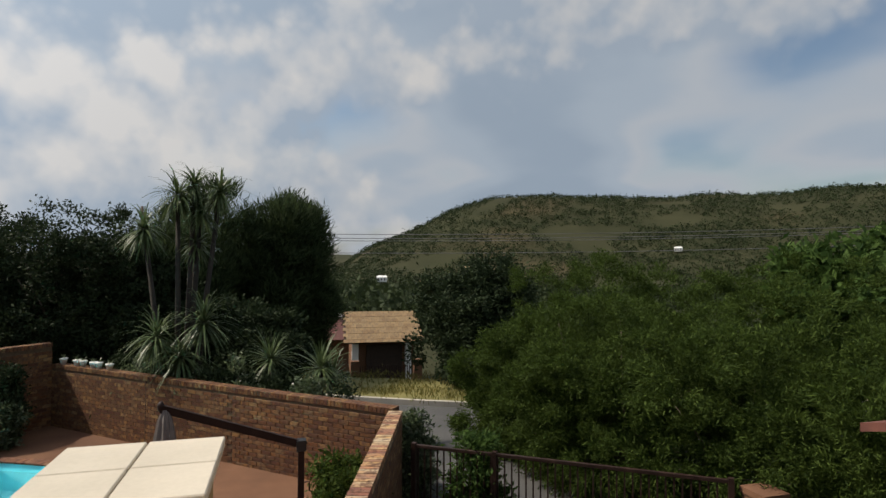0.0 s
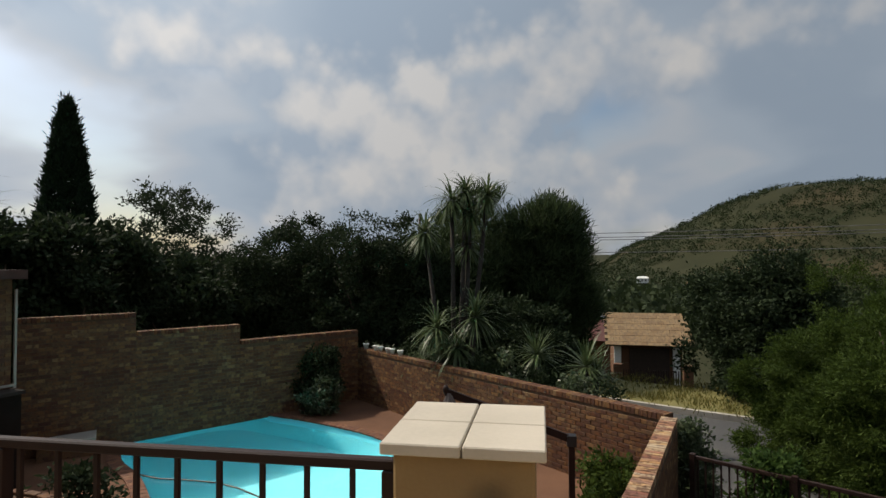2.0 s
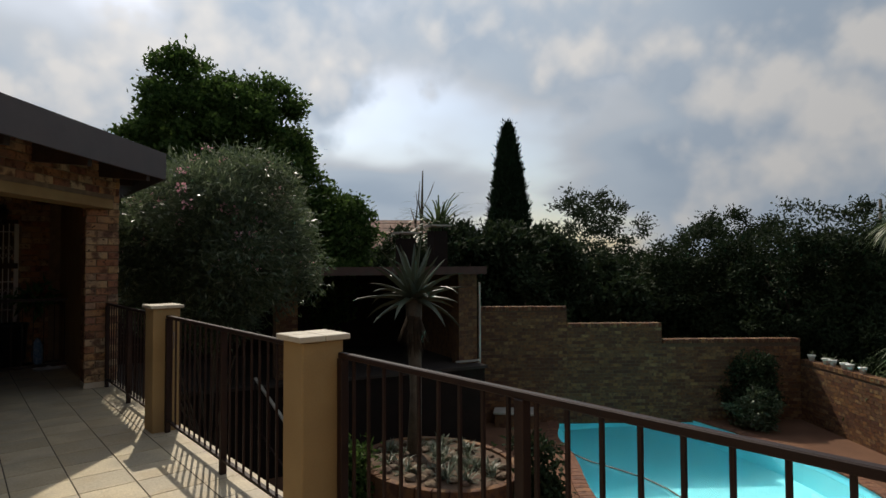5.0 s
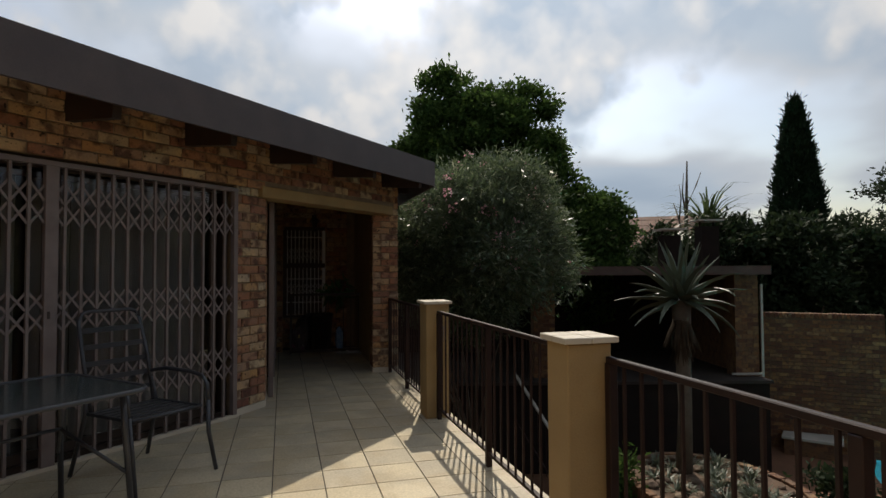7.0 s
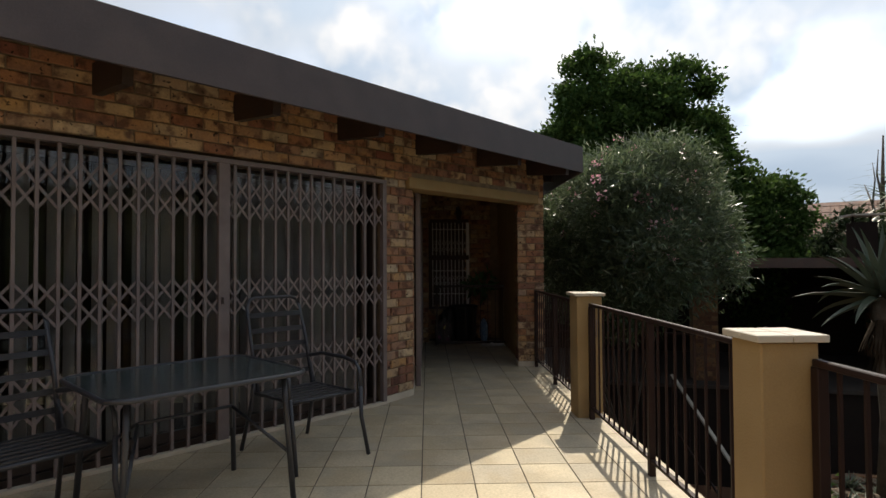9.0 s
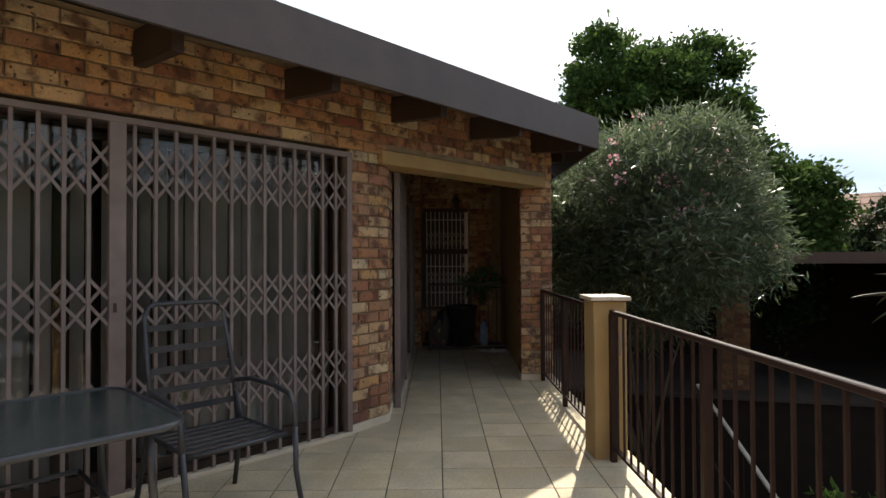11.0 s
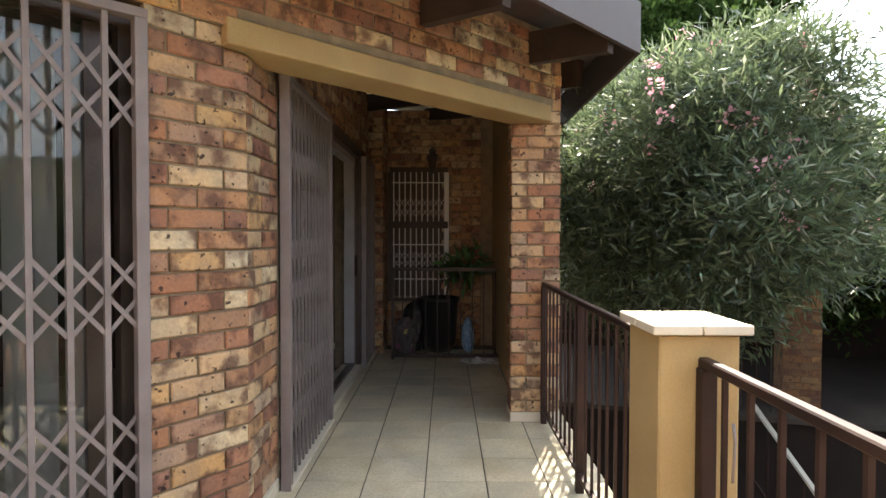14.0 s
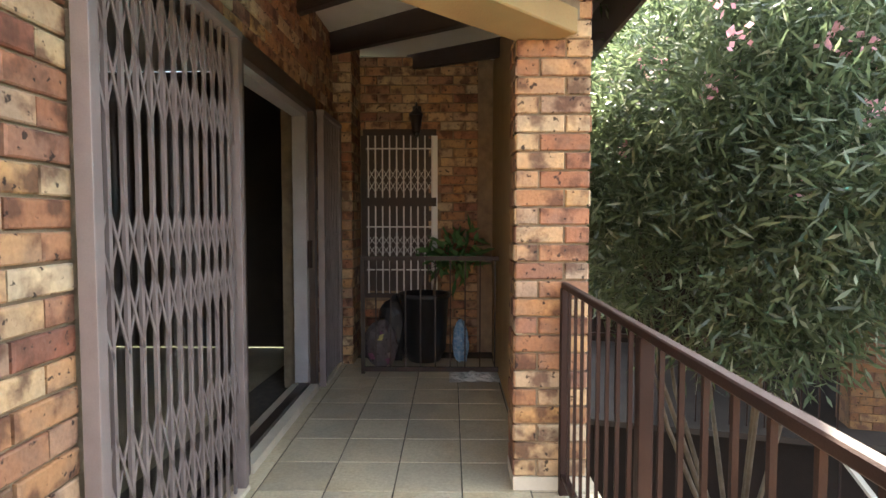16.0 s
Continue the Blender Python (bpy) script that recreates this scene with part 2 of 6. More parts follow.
M_TILE = pieces("balcony tile", [(0.68, 0.575, 0.385), (0.74, 0.63, 0.43), (0.63, 0.53, 0.36), (0.72, 0.615, 0.435)], rough=0.42, fleck=(0.42, 0.34, 0.22), fleck_amount=0.08, bump=0.06, blotch=3.0, burn=(0.52, 0.41, 0.25), burn_amount=0.6)
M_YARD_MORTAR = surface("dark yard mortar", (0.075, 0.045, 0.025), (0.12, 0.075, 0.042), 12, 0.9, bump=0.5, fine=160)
M_GROUT = surface("grout", (0.07, 0.058, 0.045), (0.12, 0.10, 0.075), 14, 0.9)
M_PLASTER = surface("ochre plaster", (0.29, 0.188, 0.075), (0.37, 0.25, 0.11), 3.5, 0.8, bump=0.25, fine=120, stain=(0.27, 0.175, 0.075))
M_CAP = surface("cream cap tile", (0.50, 0.44, 0.34), (0.60, 0.53, 0.42), 5, 0.45, bump=0.05)
M_RAIL = surface("brown painted steel", (0.017, 0.0078, 0.006), (0.027, 0.012, 0.0088), 9, 0.55, bump=0.08, fine=200, spec=0.25, stain=(0.042, 0.021, 0.014))
M_GATE = surface("taupe trellis paint", (0.15, 0.118, 0.11), (0.205, 0.165, 0.155), 7, 0.5, bump=0.08, fine=220)
M_FASCIA = surface("brown fascia board", (0.060, 0.045, 0.045), (0.085, 0.066, 0.064), 4, 0.6, bump=0.1)
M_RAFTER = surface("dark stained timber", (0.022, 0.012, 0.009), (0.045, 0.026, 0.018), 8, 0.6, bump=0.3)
M_SOFFIT = surface("white ceiling board", (0.62, 0.58, 0.52), (0.70, 0.66, 0.60), 4, 0.8)
# dark base stands for the shade inside the rooms
M_ROOM_SHADE = surface("unlit room colour", (0.05, 0.035, 0.028), (0.08, 0.06, 0.045), 3, 0.9)
M_BLIND = surface("fabric blind", (0.25, 0.23, 0.215), (0.33, 0.30, 0.285), 3, 0.85, bump=0.3, fine=300)
M_FRAME = surface("bronze aluminium", (0.05, 0.035, 0.028), (0.07, 0.05, 0.04), 6, 0.35, metal=0.3)
M_GLASS = glassy("window glass", (0.9, 0.93, 0.92))
M_WATER_BED = surface("pool paint", (0.27, 0.80, 0.90), (0.32, 0.86, 0.95), 0.6, 0.6, bump=0.02)
M_PAVING = surface("brick paving", (0.125, 0.062, 0.036), (0.19, 0.098, 0.057), 1.2, 0.85, bump=0.4, fine=60, spec=0.2, stain=(0.11, 0.058, 0.036))
M_GROUND = surface("dry veld", (0.026, 0.029, 0.014), (0.046, 0.046, 0.024), 0.02, 0.95, bump=0.0, fine=0.6, spec=0.05, stain=(0.075, 0.058, 0.032))
M_LAWN = surface("sunlit lawn", (0.12, 0.115, 0.032), (0.21, 0.185, 0.06), 0.8, 0.95, bump=0.4, fine=40)
M_ASPHALT = surface("asphalt", (0.05, 0.05, 0.052), (0.085, 0.083, 0.08), 0.7, 0.9, bump=0.3, fine=80)
M_KERB = surface("concrete kerb", (0.36, 0.33, 0.28), (0.46, 0.42, 0.36), 2, 0.9)
M_ROOF_TILE = pieces("clay roof tile", [(0.34, 0.22, 0.105), (0.39, 0.265, 0.13), (0.29, 0.18, 0.085)], island=True, fleck_amount=0.05, burn_amount=0.3)
M_RED_ROOF = surface("red sheet roof", (0.085, 0.028, 0.022), (0.12, 0.04, 0.03), 1, 0.8)
M_WHITE = surface("white paint", (0.72, 0.71, 0.68), (0.8, 0.79, 0.76), 1.5, 0.8)
M_BARK = surface("grey bark", (0.07, 0.053, 0.036), (0.14, 0.11, 0.078), 5, 0.95, bump=0.8, fine=30)
L_DARK = leafy("dark tree leaf", (0.016, 0.026, 0.012), (0.038, 0.056, 0.024))
L_BUSH = leafy("fine bush leaf", (0.024, 0.042, 0.008), (0.075, 0.112, 0.020), through=0.35)
L_FICUS = leafy("broad green leaf", (0.026, 0.055, 0.013), (0.085, 0.14, 0.033), through=0.42)
L_OLEANDER = leafy("oleander leaf", (0.034, 0.054, 0.027), (0.140, 0.178, 0.090), rough=0.32, through=0.49, light=(0.40, 0.42, 0.29), spec=0.5)
L_FEATHER = leafy("feathery evergreen spray", (0.024, 0.038, 0.016), (0.070, 0.098, 0.040), through=0.35)
L_CYPRESS = leafy("cypress spray", (0.010, 0.022, 0.010), (0.024, 0.045, 0.018), through=0.1)
L_YUCCA = leafy("yucca blade", (0.05, 0.08, 0.03), (0.14, 0.18, 0.08), rough=0.4, spec=0.3)
L_ALOE = leafy("aloe blade", (0.07, 0.085, 0.055), (0.13, 0.15, 0.10), rough=0.4, through=0.12, spec=0.35)
M_PETAL = leafy("pink petal", (0.68, 0.28, 0.36), (0.85, 0.52, 0.56), through=0.4)


# ---- helpers for building ----
def mesh_of(bm, name):
    me = bpy.data.meshes.new(name)
    bm.to_mesh(me)
    bm.free()
    return me


def part(name, bm, material, parent=None, label=""):
    me = mesh_of(bm, name) if isinstance(bm, bmesh.types.BMesh) else bm
    if not me.materials:
        me.materials.append(material)
    ob = new(name, me)
    if parent is not None:
        ob.parent = parent
    if label:
        ob["label"] = label
    return ob


def thing(name, at, label, category, group="", kind="", turn=0.0):
    ob = new(name)
    ob.empty_display_size = 0.1
    ob.matrix_basis = pose(*at, 0, 0, turn)
    return tagged(ob, label, category, group, kind)


def box(bm, lo, hi, m=None, bevel=0.0):
    """An axis-aligned box from corner to corner, then moved by m."""
    vs = [bm.verts.new((x, y, z)) for x in (lo[0], hi[0]) for y in (lo[1], hi[1]) for z in (lo[2], hi[2])]
    fs = [bm.faces.new([vs[i] for i in q]) for q in ((0, 1, 3, 2), (4, 6, 7, 5), (0, 4, 5, 1), (2, 3, 7, 6), (0, 2, 6, 4), (1, 5, 7, 3))]
    if bevel:
        es = list({e for f in fs for e in f.edges})
        made = bmesh.ops.bevel(bm, geom=es, offset=bevel, segments=1, affect="EDGES", profile=0.5)
        vs = list({v for f in made["faces"] for v in f.verts} | {v for v in vs if v.is_valid})
    if m is not None:
        bmesh.ops.transform(bm, matrix=m, verts=vs)
    return bm


def bx(lo, hi, m=None, bevel=0.0):
    return box(bmesh.new(), lo, hi, m, bevel)


def bar(bm, a, b, w, d=None, up=(0, 0, 1)):
    """A rectangular bar from a to b, w wide and d deep."""
    a, b = Vector(a), Vector(b)
    d = w if d is None else d
    t = (b - a).normalized()
    u = Vector(up)
    if abs(t.dot(u)) > 0.98:
        u = Vector((1, 0, 0))
    s = t.cross(u).normalized()
    v = s.cross(t)
    vs = [bm.verts.new(p + s * i * w / 2 + v * j * d / 2) for p in (a, b) for i, j in ((-1, -1), (1, -1), (1, 1), (-1, 1))]
    for q in ((3, 2, 1, 0), (4, 5, 6, 7), (0, 1, 5, 4), (1, 2, 6, 5), (2, 3, 7, 6), (3, 0, 4, 7)):
        bm.faces.new([vs[i] for i in q])
    return bm


def tube(bm, points, radii, n=8, cap=True):
    """A round tube along points."""
    rings = []
    pts = [Vector(p) for p in points]
    for i, p in enumerate(pts):
        t = (pts[min(i + 1, len(pts) - 1)] - pts[max(i - 1, 0)]).normalized()
        u = Vector((0, 0, 1)) if abs(t.z) < 0.9 else Vector((1, 0, 0))
        s = t.cross(u).normalized()
        v = s.cross(t)
        r = radii[i] if isinstance(radii, (list, tuple)) else radii
        rings.append([bm.verts.new(p + (s * math.cos(k * math.tau / n) + v * math.sin(k * math.tau / n)) * r) for k in range(n)])
    for r0, r1 in zip(rings, rings[1:]):
        for k in range(n):
            f = bm.faces.new((r0[k], r0[(k + 1) % n], r1[(k + 1) % n], r1[k]))
            f.smooth = True
    if cap:
        bm.faces.new(list(reversed(rings[0])))
        bm.faces.new(rings[-1])
    return bm


def prism(bm, outline, z0, z1):
    """An upright prism over a plan outline (counter-clockwise)."""
    lo = [bm.verts.new((x, y, z0)) for x, y in outline]
    hi = [bm.verts.new((x, y, z1)) for x, y in outline]
    n = len(outline)
    bm.faces.new(list(reversed(lo)))
    bm.faces.new(hi)
    for i in range(n):
        bm.faces.new((lo[i], lo[(i + 1) % n], hi[(i + 1) % n], hi[i]))
    return bm


def quads_mesh(name, corners, material):
    """A mesh of loose quads, from an array of shape (n, 4, 3)."""
    n = len(corners)
    me = bpy.data.meshes.new(name)
    me.vertices.add(n * 4)
    me.vertices.foreach_set("co", np.asarray(corners, dtype=np.float32).reshape(-1))
    me.loops.add(n * 4)
    me.loops.foreach_set("vertex_index", np.arange(n * 4, dtype=np.int32))
    me.polygons.add(n)
    me.polygons.foreach_set("loop_start", np.arange(0, n * 4, 4, dtype=np.int32))
    me.polygons.foreach_set("loop_total", np.full(n, 4, dtype=np.int32))
    me.update(calc_edges=True)
    me.materials.append(material)
    return me


def leaves(rng, centres, spread, per, length, width, outward=0.6, droop=0.0, middle=None):
    """Diamond leaves in clumps round the centres."""
    k = len(centres)
    c = np.repeat(centres, per, axis=0)
    p = c + rng.normal(0, 1, (k * per, 3)) * np.asarray(spread)
    mid = np.asarray(middle if middle is not None else centres.mean(axis=0))
    out = p - mid
    out /= np.linalg.norm(out, axis=1, keepdims=True) + 1e-6
    d = rng.normal(0, 1, p.shape)
    d /= np.linalg.norm(d, axis=1, keepdims=True)
    d = d + out * outward
    d[:, 2] -= droop
    d /= np.linalg.norm(d, axis=1, keepdims=True)
    r = rng.normal(0, 1, p.shape)
    s = np.cross(d, r)
    s /= np.linalg.norm(s, axis=1, keepdims=True) + 1e-6
    ln = (length * rng.uniform(0.6, 1.3, len(p)))[:, None]
    wd = (width * rng.uniform(0.7, 1.2, len(p)))[:, None]
    return np.stack([p, p + d * ln * 0.5 + s * wd * 0.5, p + d * ln, p + d * ln * 0.5 - s * wd * 0.5], axis=1)


def clump_centres(rng, middle, radii, n, lobes=22, size=0.33, floor=-0.75, core=0.18):
    """Clump centres on the outer side of many rounded lobes, which leave shaded clefts between them; and each clump's lobe."""
    middle, radii = np.asarray(middle, dtype=float), np.asarray(radii, dtype=float)
    k = np.arange(lobes) + 0.5
    z = floor + (1 - floor) * k / lobes
    a = k * 2.39996 + rng.uniform(-0.35, 0.35, lobes)
    q = np.sqrt(np.maximum(0, 1 - z * z))
    d = np.stack([q * np.cos(a), q * np.sin(a), z], axis=1)
    d += rng.normal(0, 0.10, d.shape)
    mean = float(radii.mean())
    lr = size * mean * rng.uniform(0.65, 1.3, lobes)
    lc = middle + d * (radii - size * mean) * rng.uniform(0.87, 1.06, lobes)[:, None]
    share = lr ** 2 / np.sum(lr ** 2)
    which = rng.choice(lobes, n, p=share)
    e = rng.normal(0, 1, (n, 3)) + d[which] * 0.9
    e /= np.linalg.norm(e, axis=1, keepdims=True)
    cs = lc[which] + e * (lr[which] * (0.62 + 0.40 * rng.random(n) ** 0.6))[:, None]
    mids = lc[which].copy()
    m = int(n * core)
    inner = rng.normal(0, 1, (m, 3))
    inner /= np.linalg.norm(inner, axis=1, keepdims=True)
    cs[:m] = middle + inner * radii * (0.62 * rng.random(m) ** 0.4)[:, None]
    mids[:m] = middle
    return cs, mids


def tree(name, at, height, radii, label, leaf, seed, clumps=260, per=60, length=0.16, width=0.07, spread=0.35, trunk=0.16, category="tree", lumps=8, base=0.35, droop=0.0, outward=0.6, group="", low=False, size=0.34):
    """A tree: tapered trunk with limbs, and a crown of leaf clumps with gaps."""
    rng = np.random.default_rng(seed)
    t = thing(name, at, label, category, group)
    mid = np.array((0, 0, height - radii[2] * 0.92))
    cs, mids = clump_centres(rng, mid, radii, clumps, lumps * 2, size, -0.95 if low else -0.75)
    cs[:, 2] = np.maximum(cs[:, 2], height * 0.08)
    q = leaves(rng, cs, np.array((1, 1, 0.8)) * spread * 0.6, per, length, width, outward, droop, np.repeat(mids, per, axis=0))
    q[:, :, 2] = np.maximum(q[:, :, 2], 0.03)
    part("crown", quads_mesh("crown", q, leaf), leaf, t)
    bm = bmesh.new()
    fork = Vector((rng.normal(0, 0.1), rng.normal(0, 0.1), height * base))
    tube(bm, [(0, 0, -0.05), tuple(fork * 0.5 + Vector((0.05, 0, 0))), tuple(fork)], [trunk * 1.25, trunk, trunk * 0.8], 10)
    part("trunk", bm, M_BARK, t)
    for i in range(7):
        e = Vector(cs[rng.integers(len(cs))]) * 0.9
        e.z = max(e.z, fork.z * 0.9)
        m = fork.lerp(e, 0.5) + Vector((rng.normal(0, 0.15), rng.normal(0, 0.15), 0.1))
        part("limb", tube(bmesh.new(), [tuple(fork - Vector((0, 0, 0.1))), tuple(m), tuple(e)], [trunk * 0.55, trunk * 0.35, trunk * 0.1], 6), M_BARK, t)
    return t


# ---- levels and plan ----
G = -2.6                                   # garden paving under the balcony's floor at 0
A, B, C = (-6.13, -0.44), (-6.47, -0.19), (-6.88, -0.19)
DIAG = pose(A[0], A[1], 0, 0, 0, -45)      # x runs along the glazed wall, y out over the balcony
COURSE, BRICK_L, BRICK_H, JOINT = 0.083, 0.222, 0.073, 0.010
BRICK_MESHES = {}


def brick_mesh(length, depth, height, mat):
    key = (round(length, 3), depth, height, mat.name)
    if key not in BRICK_MESHES:
        bm = bx((0, -depth, 0), (length, 0.006, height))
        es = [e for e in bm.edges if all(v.co.y > 0 for v in e.verts)]
        bmesh.ops.bevel(bm, geom=es, offset=0.005, segments=1, affect="EDGES", profile=0.5)
        me = mesh_of(bm, "brick")
        me.materials.append(mat)
        BRICK_MESHES[key] = me
    return BRICK_MESHES[key]


def course_cells(length, odd, unit=BRICK_L, joint=JOINT):
    """Start and length of each brick of a course in stretcher bond."""
    cells, x = [], -(unit + joint) / 2 if odd else 0.0
    while x < length - 0.02:
        a, b = max(x, 0.0), min(x + unit, length)
        if b - a > 0.025:
            cells.append((a, b - a))
        x += unit + joint
    return cells


def lay(parent, m, length, z0, courses, mat, holes=(), depth=0.03, seed=0):
    """Bricks of one wall face, each an object of its own. m: local x along the face, y outward. holes: (x0, x1, z0, z1)."""
    rng = random.Random(seed)
    for c in range(courses):
        z = z0 + c * COURSE
        for a, ln in course_cells(length, c % 2):
            mid, zm = a + ln / 2, z + BRICK_H / 2
            cut = False
            for h in holes:
                if h[2] < zm < h[3] and h[0] < mid < h[1]:
                    cut = True
            if cut:
                continue
            ob = new("brick", brick_mesh(ln, depth, BRICK_H, mat))
            ob.parent = parent
            ob.matrix_basis = m @ pose(a, rng.uniform(-0.004, 0.003), z, 0, 0, rng.uniform(-0.5, 0.5))


def lay_run(name, parent, m, length, z0, courses, mat, x_from=0.0, depth=0.03):
    """Bricks past those that are picked apart singly: one joined part."""
    quads = []
    for c in range(courses):
        z = z0 + c * COURSE
        for a, ln in course_cells(length, c % 2):
            if a < x_from:
                continue
            h = BRICK_H
            p = lambda x, y, zz: m @ Vector((x, y, zz))
            x0, x1, y0, y1, z1 = a, a + ln, -depth, 0.006, z + h
            quads.append([p(x0, y1, z), p(x1, y1, z), p(x1, y1, z1), p(x0, y1, z1)])
            quads.append([p(x0, y0, z1), p(x0, y1, z1), p(x1, y1, z1), p(x1, y0, z1)])
            quads.append([p(x0, y0, z), p(x0, y0, z1), p(x0, y1, z1), p(x0, y1, z)][::-1])
            quads.append([p(x1, y0, z), p(x1, y1, z), p(x1, y1, z1), p(x1, y0, z1)][::-1])
    me = quads_mesh(name, np.array([[tuple(v) for v in q] for q in quads]), mat)
    ob = part(name, me, mat, parent)
    ob["kind"] = "stuff"
    return ob


# ---- balcony floor ----
floor = part("floor", prism(bmesh.new(), [(4, 1.50), (-10.9, 1.50), (-10.9, -0.6), (-6.3, -0.75), (-2.2, -5.0), (4, -5.0)], -0.25, -0.006), M_GROUT)
tagged(floor, "balcony floor of square cream ceramic tiles with dark joints", "floor", kind="structure")
# ---- house walls ----
wall_1 = part("wall_1", bx((-2.68, -0.23, 2.13), (6.0, -0.008, 2.66), DIAG), M_MORTAR)
tagged(wall_1, "yellow-brown face brick wall above the sliding doors", "wall", kind="structure")
w1b = part("wall", bx((4.4, -0.23, 0), (6.0, -0.008, 2.13), DIAG), M_MORTAR, wall_1)
wall_2 = part("wall_2", prism(bmesh.new(), [(A[0] - 0.005, A[1] - 0.006), (B[0], B[1] - 0.008), (C[0], C[1] - 0.008), (C[0], -0.42), (-6.28, -0.6)], 0, 2.55), M_MORTAR)
tagged(wall_2, "bent yellow face brick pier beside the trellis gate", "wall", kind="structure")
wall_3 = part("wall_3", bx((-10.7, -0.42, 2.12), (-6.88, -0.198, 2.70)), M_MORTAR)
tagged(wall_3, "face brick wall of the porch with a sliding door", "wall", kind="structure")
part("wall", bx((-6.95, -0.42, 0), (-6.88, -0.198, 2.12)), M_MORTAR, wall_3)
part("wall", bx((-10.7, -0.42, 0), (-9.55, -0.198, 2.12)), M_MORTAR, wall_3)
wall_4 = part("wall_4", bx((-10.95, -0.42, 0), (-10.708, 1.5, 2.74)), M_MORTAR)
tagged(wall_4, "dark face brick back wall of the porch with a barred window", "wall", kind="structure")
wall_5 = part("wall_5", bx((-10.7, -0.19, 0), (-10.258, -0.03, 2.82)), M_MORTAR)
tagged(wall_5, "narrow face brick return in the porch corner", "wall", kind="structure")
wall_6 = part("wall_6", bx((-10.7, 1.20, 0), (-8.215, 1.36, 2.66)), M_PLASTER)
tagged(wall_6, "ochre plastered side wall closing the porch", "wall", kind="structure")
lintel = part("trim", bx((-2.54, -0.24, 2.055), (-0.30, 0.018, 2.165), DIAG, 0.006), M_PLASTER)
tagged(lintel, "ochre plastered lintel over the porch opening", "trim", kind="structure")
column = thing("brick_column", (-7.97, 1.11, 0), "slim yellow-brown face brick column at the balcony's edge", "column")
part("core", bx((-0.232, 0.008, 0), (-0.008, 0.322, 2.66)), M_MORTAR, column)

# ---- roof ----
RX = -5.75
CORNER = (RX - 1.82, 1.82)
roof = thing("roof", (CORNER[0], CORNER[1], 2.40), "low roof with a deep dark brown fascia board", "roof", kind="structure")
bm = bmesh.new()
rm = roof.matrix_basis.inverted()
ue = Vector((math.cos(radians(-43.6)), math.sin(radians(-43.6)), 0))
ne = Vector((1, 1, 0)).normalized()
c0 = Vector((0, 0, 0))
prism(bm, [tuple((c0 + ue * 9.0).xy), tuple(c0.xy), (-4.2, 0), (-4.2, 0.025), (0.012, 0.025), tuple((c0 + ue * 9.0 + ne * 0.028).xy)][::-1], 0.0, 0.31)
bmesh.ops.recalc_face_normals(bm, faces=bm.faces)
part("fascia", bm, M_FASCIA, roof)
bm = bmesh.new()
p = [c0, c0 + ue * 9.0, c0 + ue * 9.0 - ne * 6.0, Vector((-4.2, -5.0, 0)), Vector((-4.2, 0, 0))]
rise = [0.285, 0.285, 0.90, 0.95, 0.42]
lo = [bm.verts.new((v.x, v.y, h - 0.04)) for v, h in zip(p, rise)]
hi = [bm.verts.new((v.x, v.y, h)) for v, h in zip(p, rise)]
bm.faces.new(lo); bm.faces.new(hi[::-1])
for i in range(5):
    bm.faces.new((lo[i], lo[(i + 1) % 5], hi[(i + 1) % 5], hi[i]))
bmesh.ops.recalc_face_normals(bm, faces=bm.faces)
part("roof_sheet", bm, M_FASCIA, roof)
for i in range(8):
    s = -2.33 + i * 0.95
    q = DIAG @ Vector((s, 0, 0)) - Vector((CORNER[0], CORNER[1], 0))
    q.z = 0.045
    part("rafter", bar(bmesh.new(), q + ne * 0.575, q - ne * 2.4 + Vector((0, 0, 0.28)), 0.06, 0.20), M_RAFTER, roof)
for x0, y0, run in ((-10.30, -0.28, 2.75), (-10.78, 0.42, 1.7)):              # beams that cross the porch
    q = Vector((x0, y0, 2.735)) - roof.matrix_basis.translation
    part("rafter", bar(bmesh.new(), q, q + ne * run - Vector((0, 0, 0.085 * run)), 0.06, 0.20), M_RAFTER, roof)
bm = bmesh.new()
slope = [bm.verts.new(v) for v in ((-10.9, 1.6, 2.69), (-10.9, -0.5, 2.84), (-7.0, -0.5, 2.70), (-6.3, -0.5, 2.62), (-6.3, -0.30, 2.60), (-8.1, 1.5, 2.60), (-8.1, 1.6, 2.60))]
for f in ((0, 1, 2), (0, 2, 5), (2, 3, 4), (2, 4, 5), (0, 5, 6)):
    bm.faces.new([slope[i] for i in f])
ext = bmesh.ops.extrude_face_region(bm, geom=list(bm.faces))
bmesh.ops.translate(bm, verts=[v for v in ext["geom"] if isinstance(v, bmesh.types.BMVert)], vec=(0, 0, 0.02))
bmesh.ops.recalc_face_normals(bm, faces=bm.faces)
ceiling = part("ceiling", bm, M_SOFFIT)
tagged(ceiling, "off-white boarded porch ceiling", "ceiling", kind="structure")
ceiling_2 = part("ceiling_2", prism(bmesh.new(), [(-6.32, -0.5), (-10.9, -0.5), (-10.9, -6.5), (3.0, -9.6), (3.0, -9.45)], 2.662, 2.69), M_SOFFIT)
tagged(ceiling_2, "plain ceiling of the rooms behind the glass", "ceiling", kind="structure")
# two walls added out of view to cut the sky light on the balcony
wall_12 = part("wall_12", bx((-2.4, -5.2, 0), (4.4, -4.95, 2.9)), M_BRICK_STUFF)
tagged(wall_12, "added unseen face brick house wall that blocks sky light from the balcony", "wall", kind="structure")
wall_13 = part("wall_13", bx((4.2, -4.95, 0), (4.4, 1.5, 2.9)), M_BRICK_STUFF)
tagged(wall_13, "added unseen face brick end wall that blocks sky light from the balcony", "wall", kind="structure")

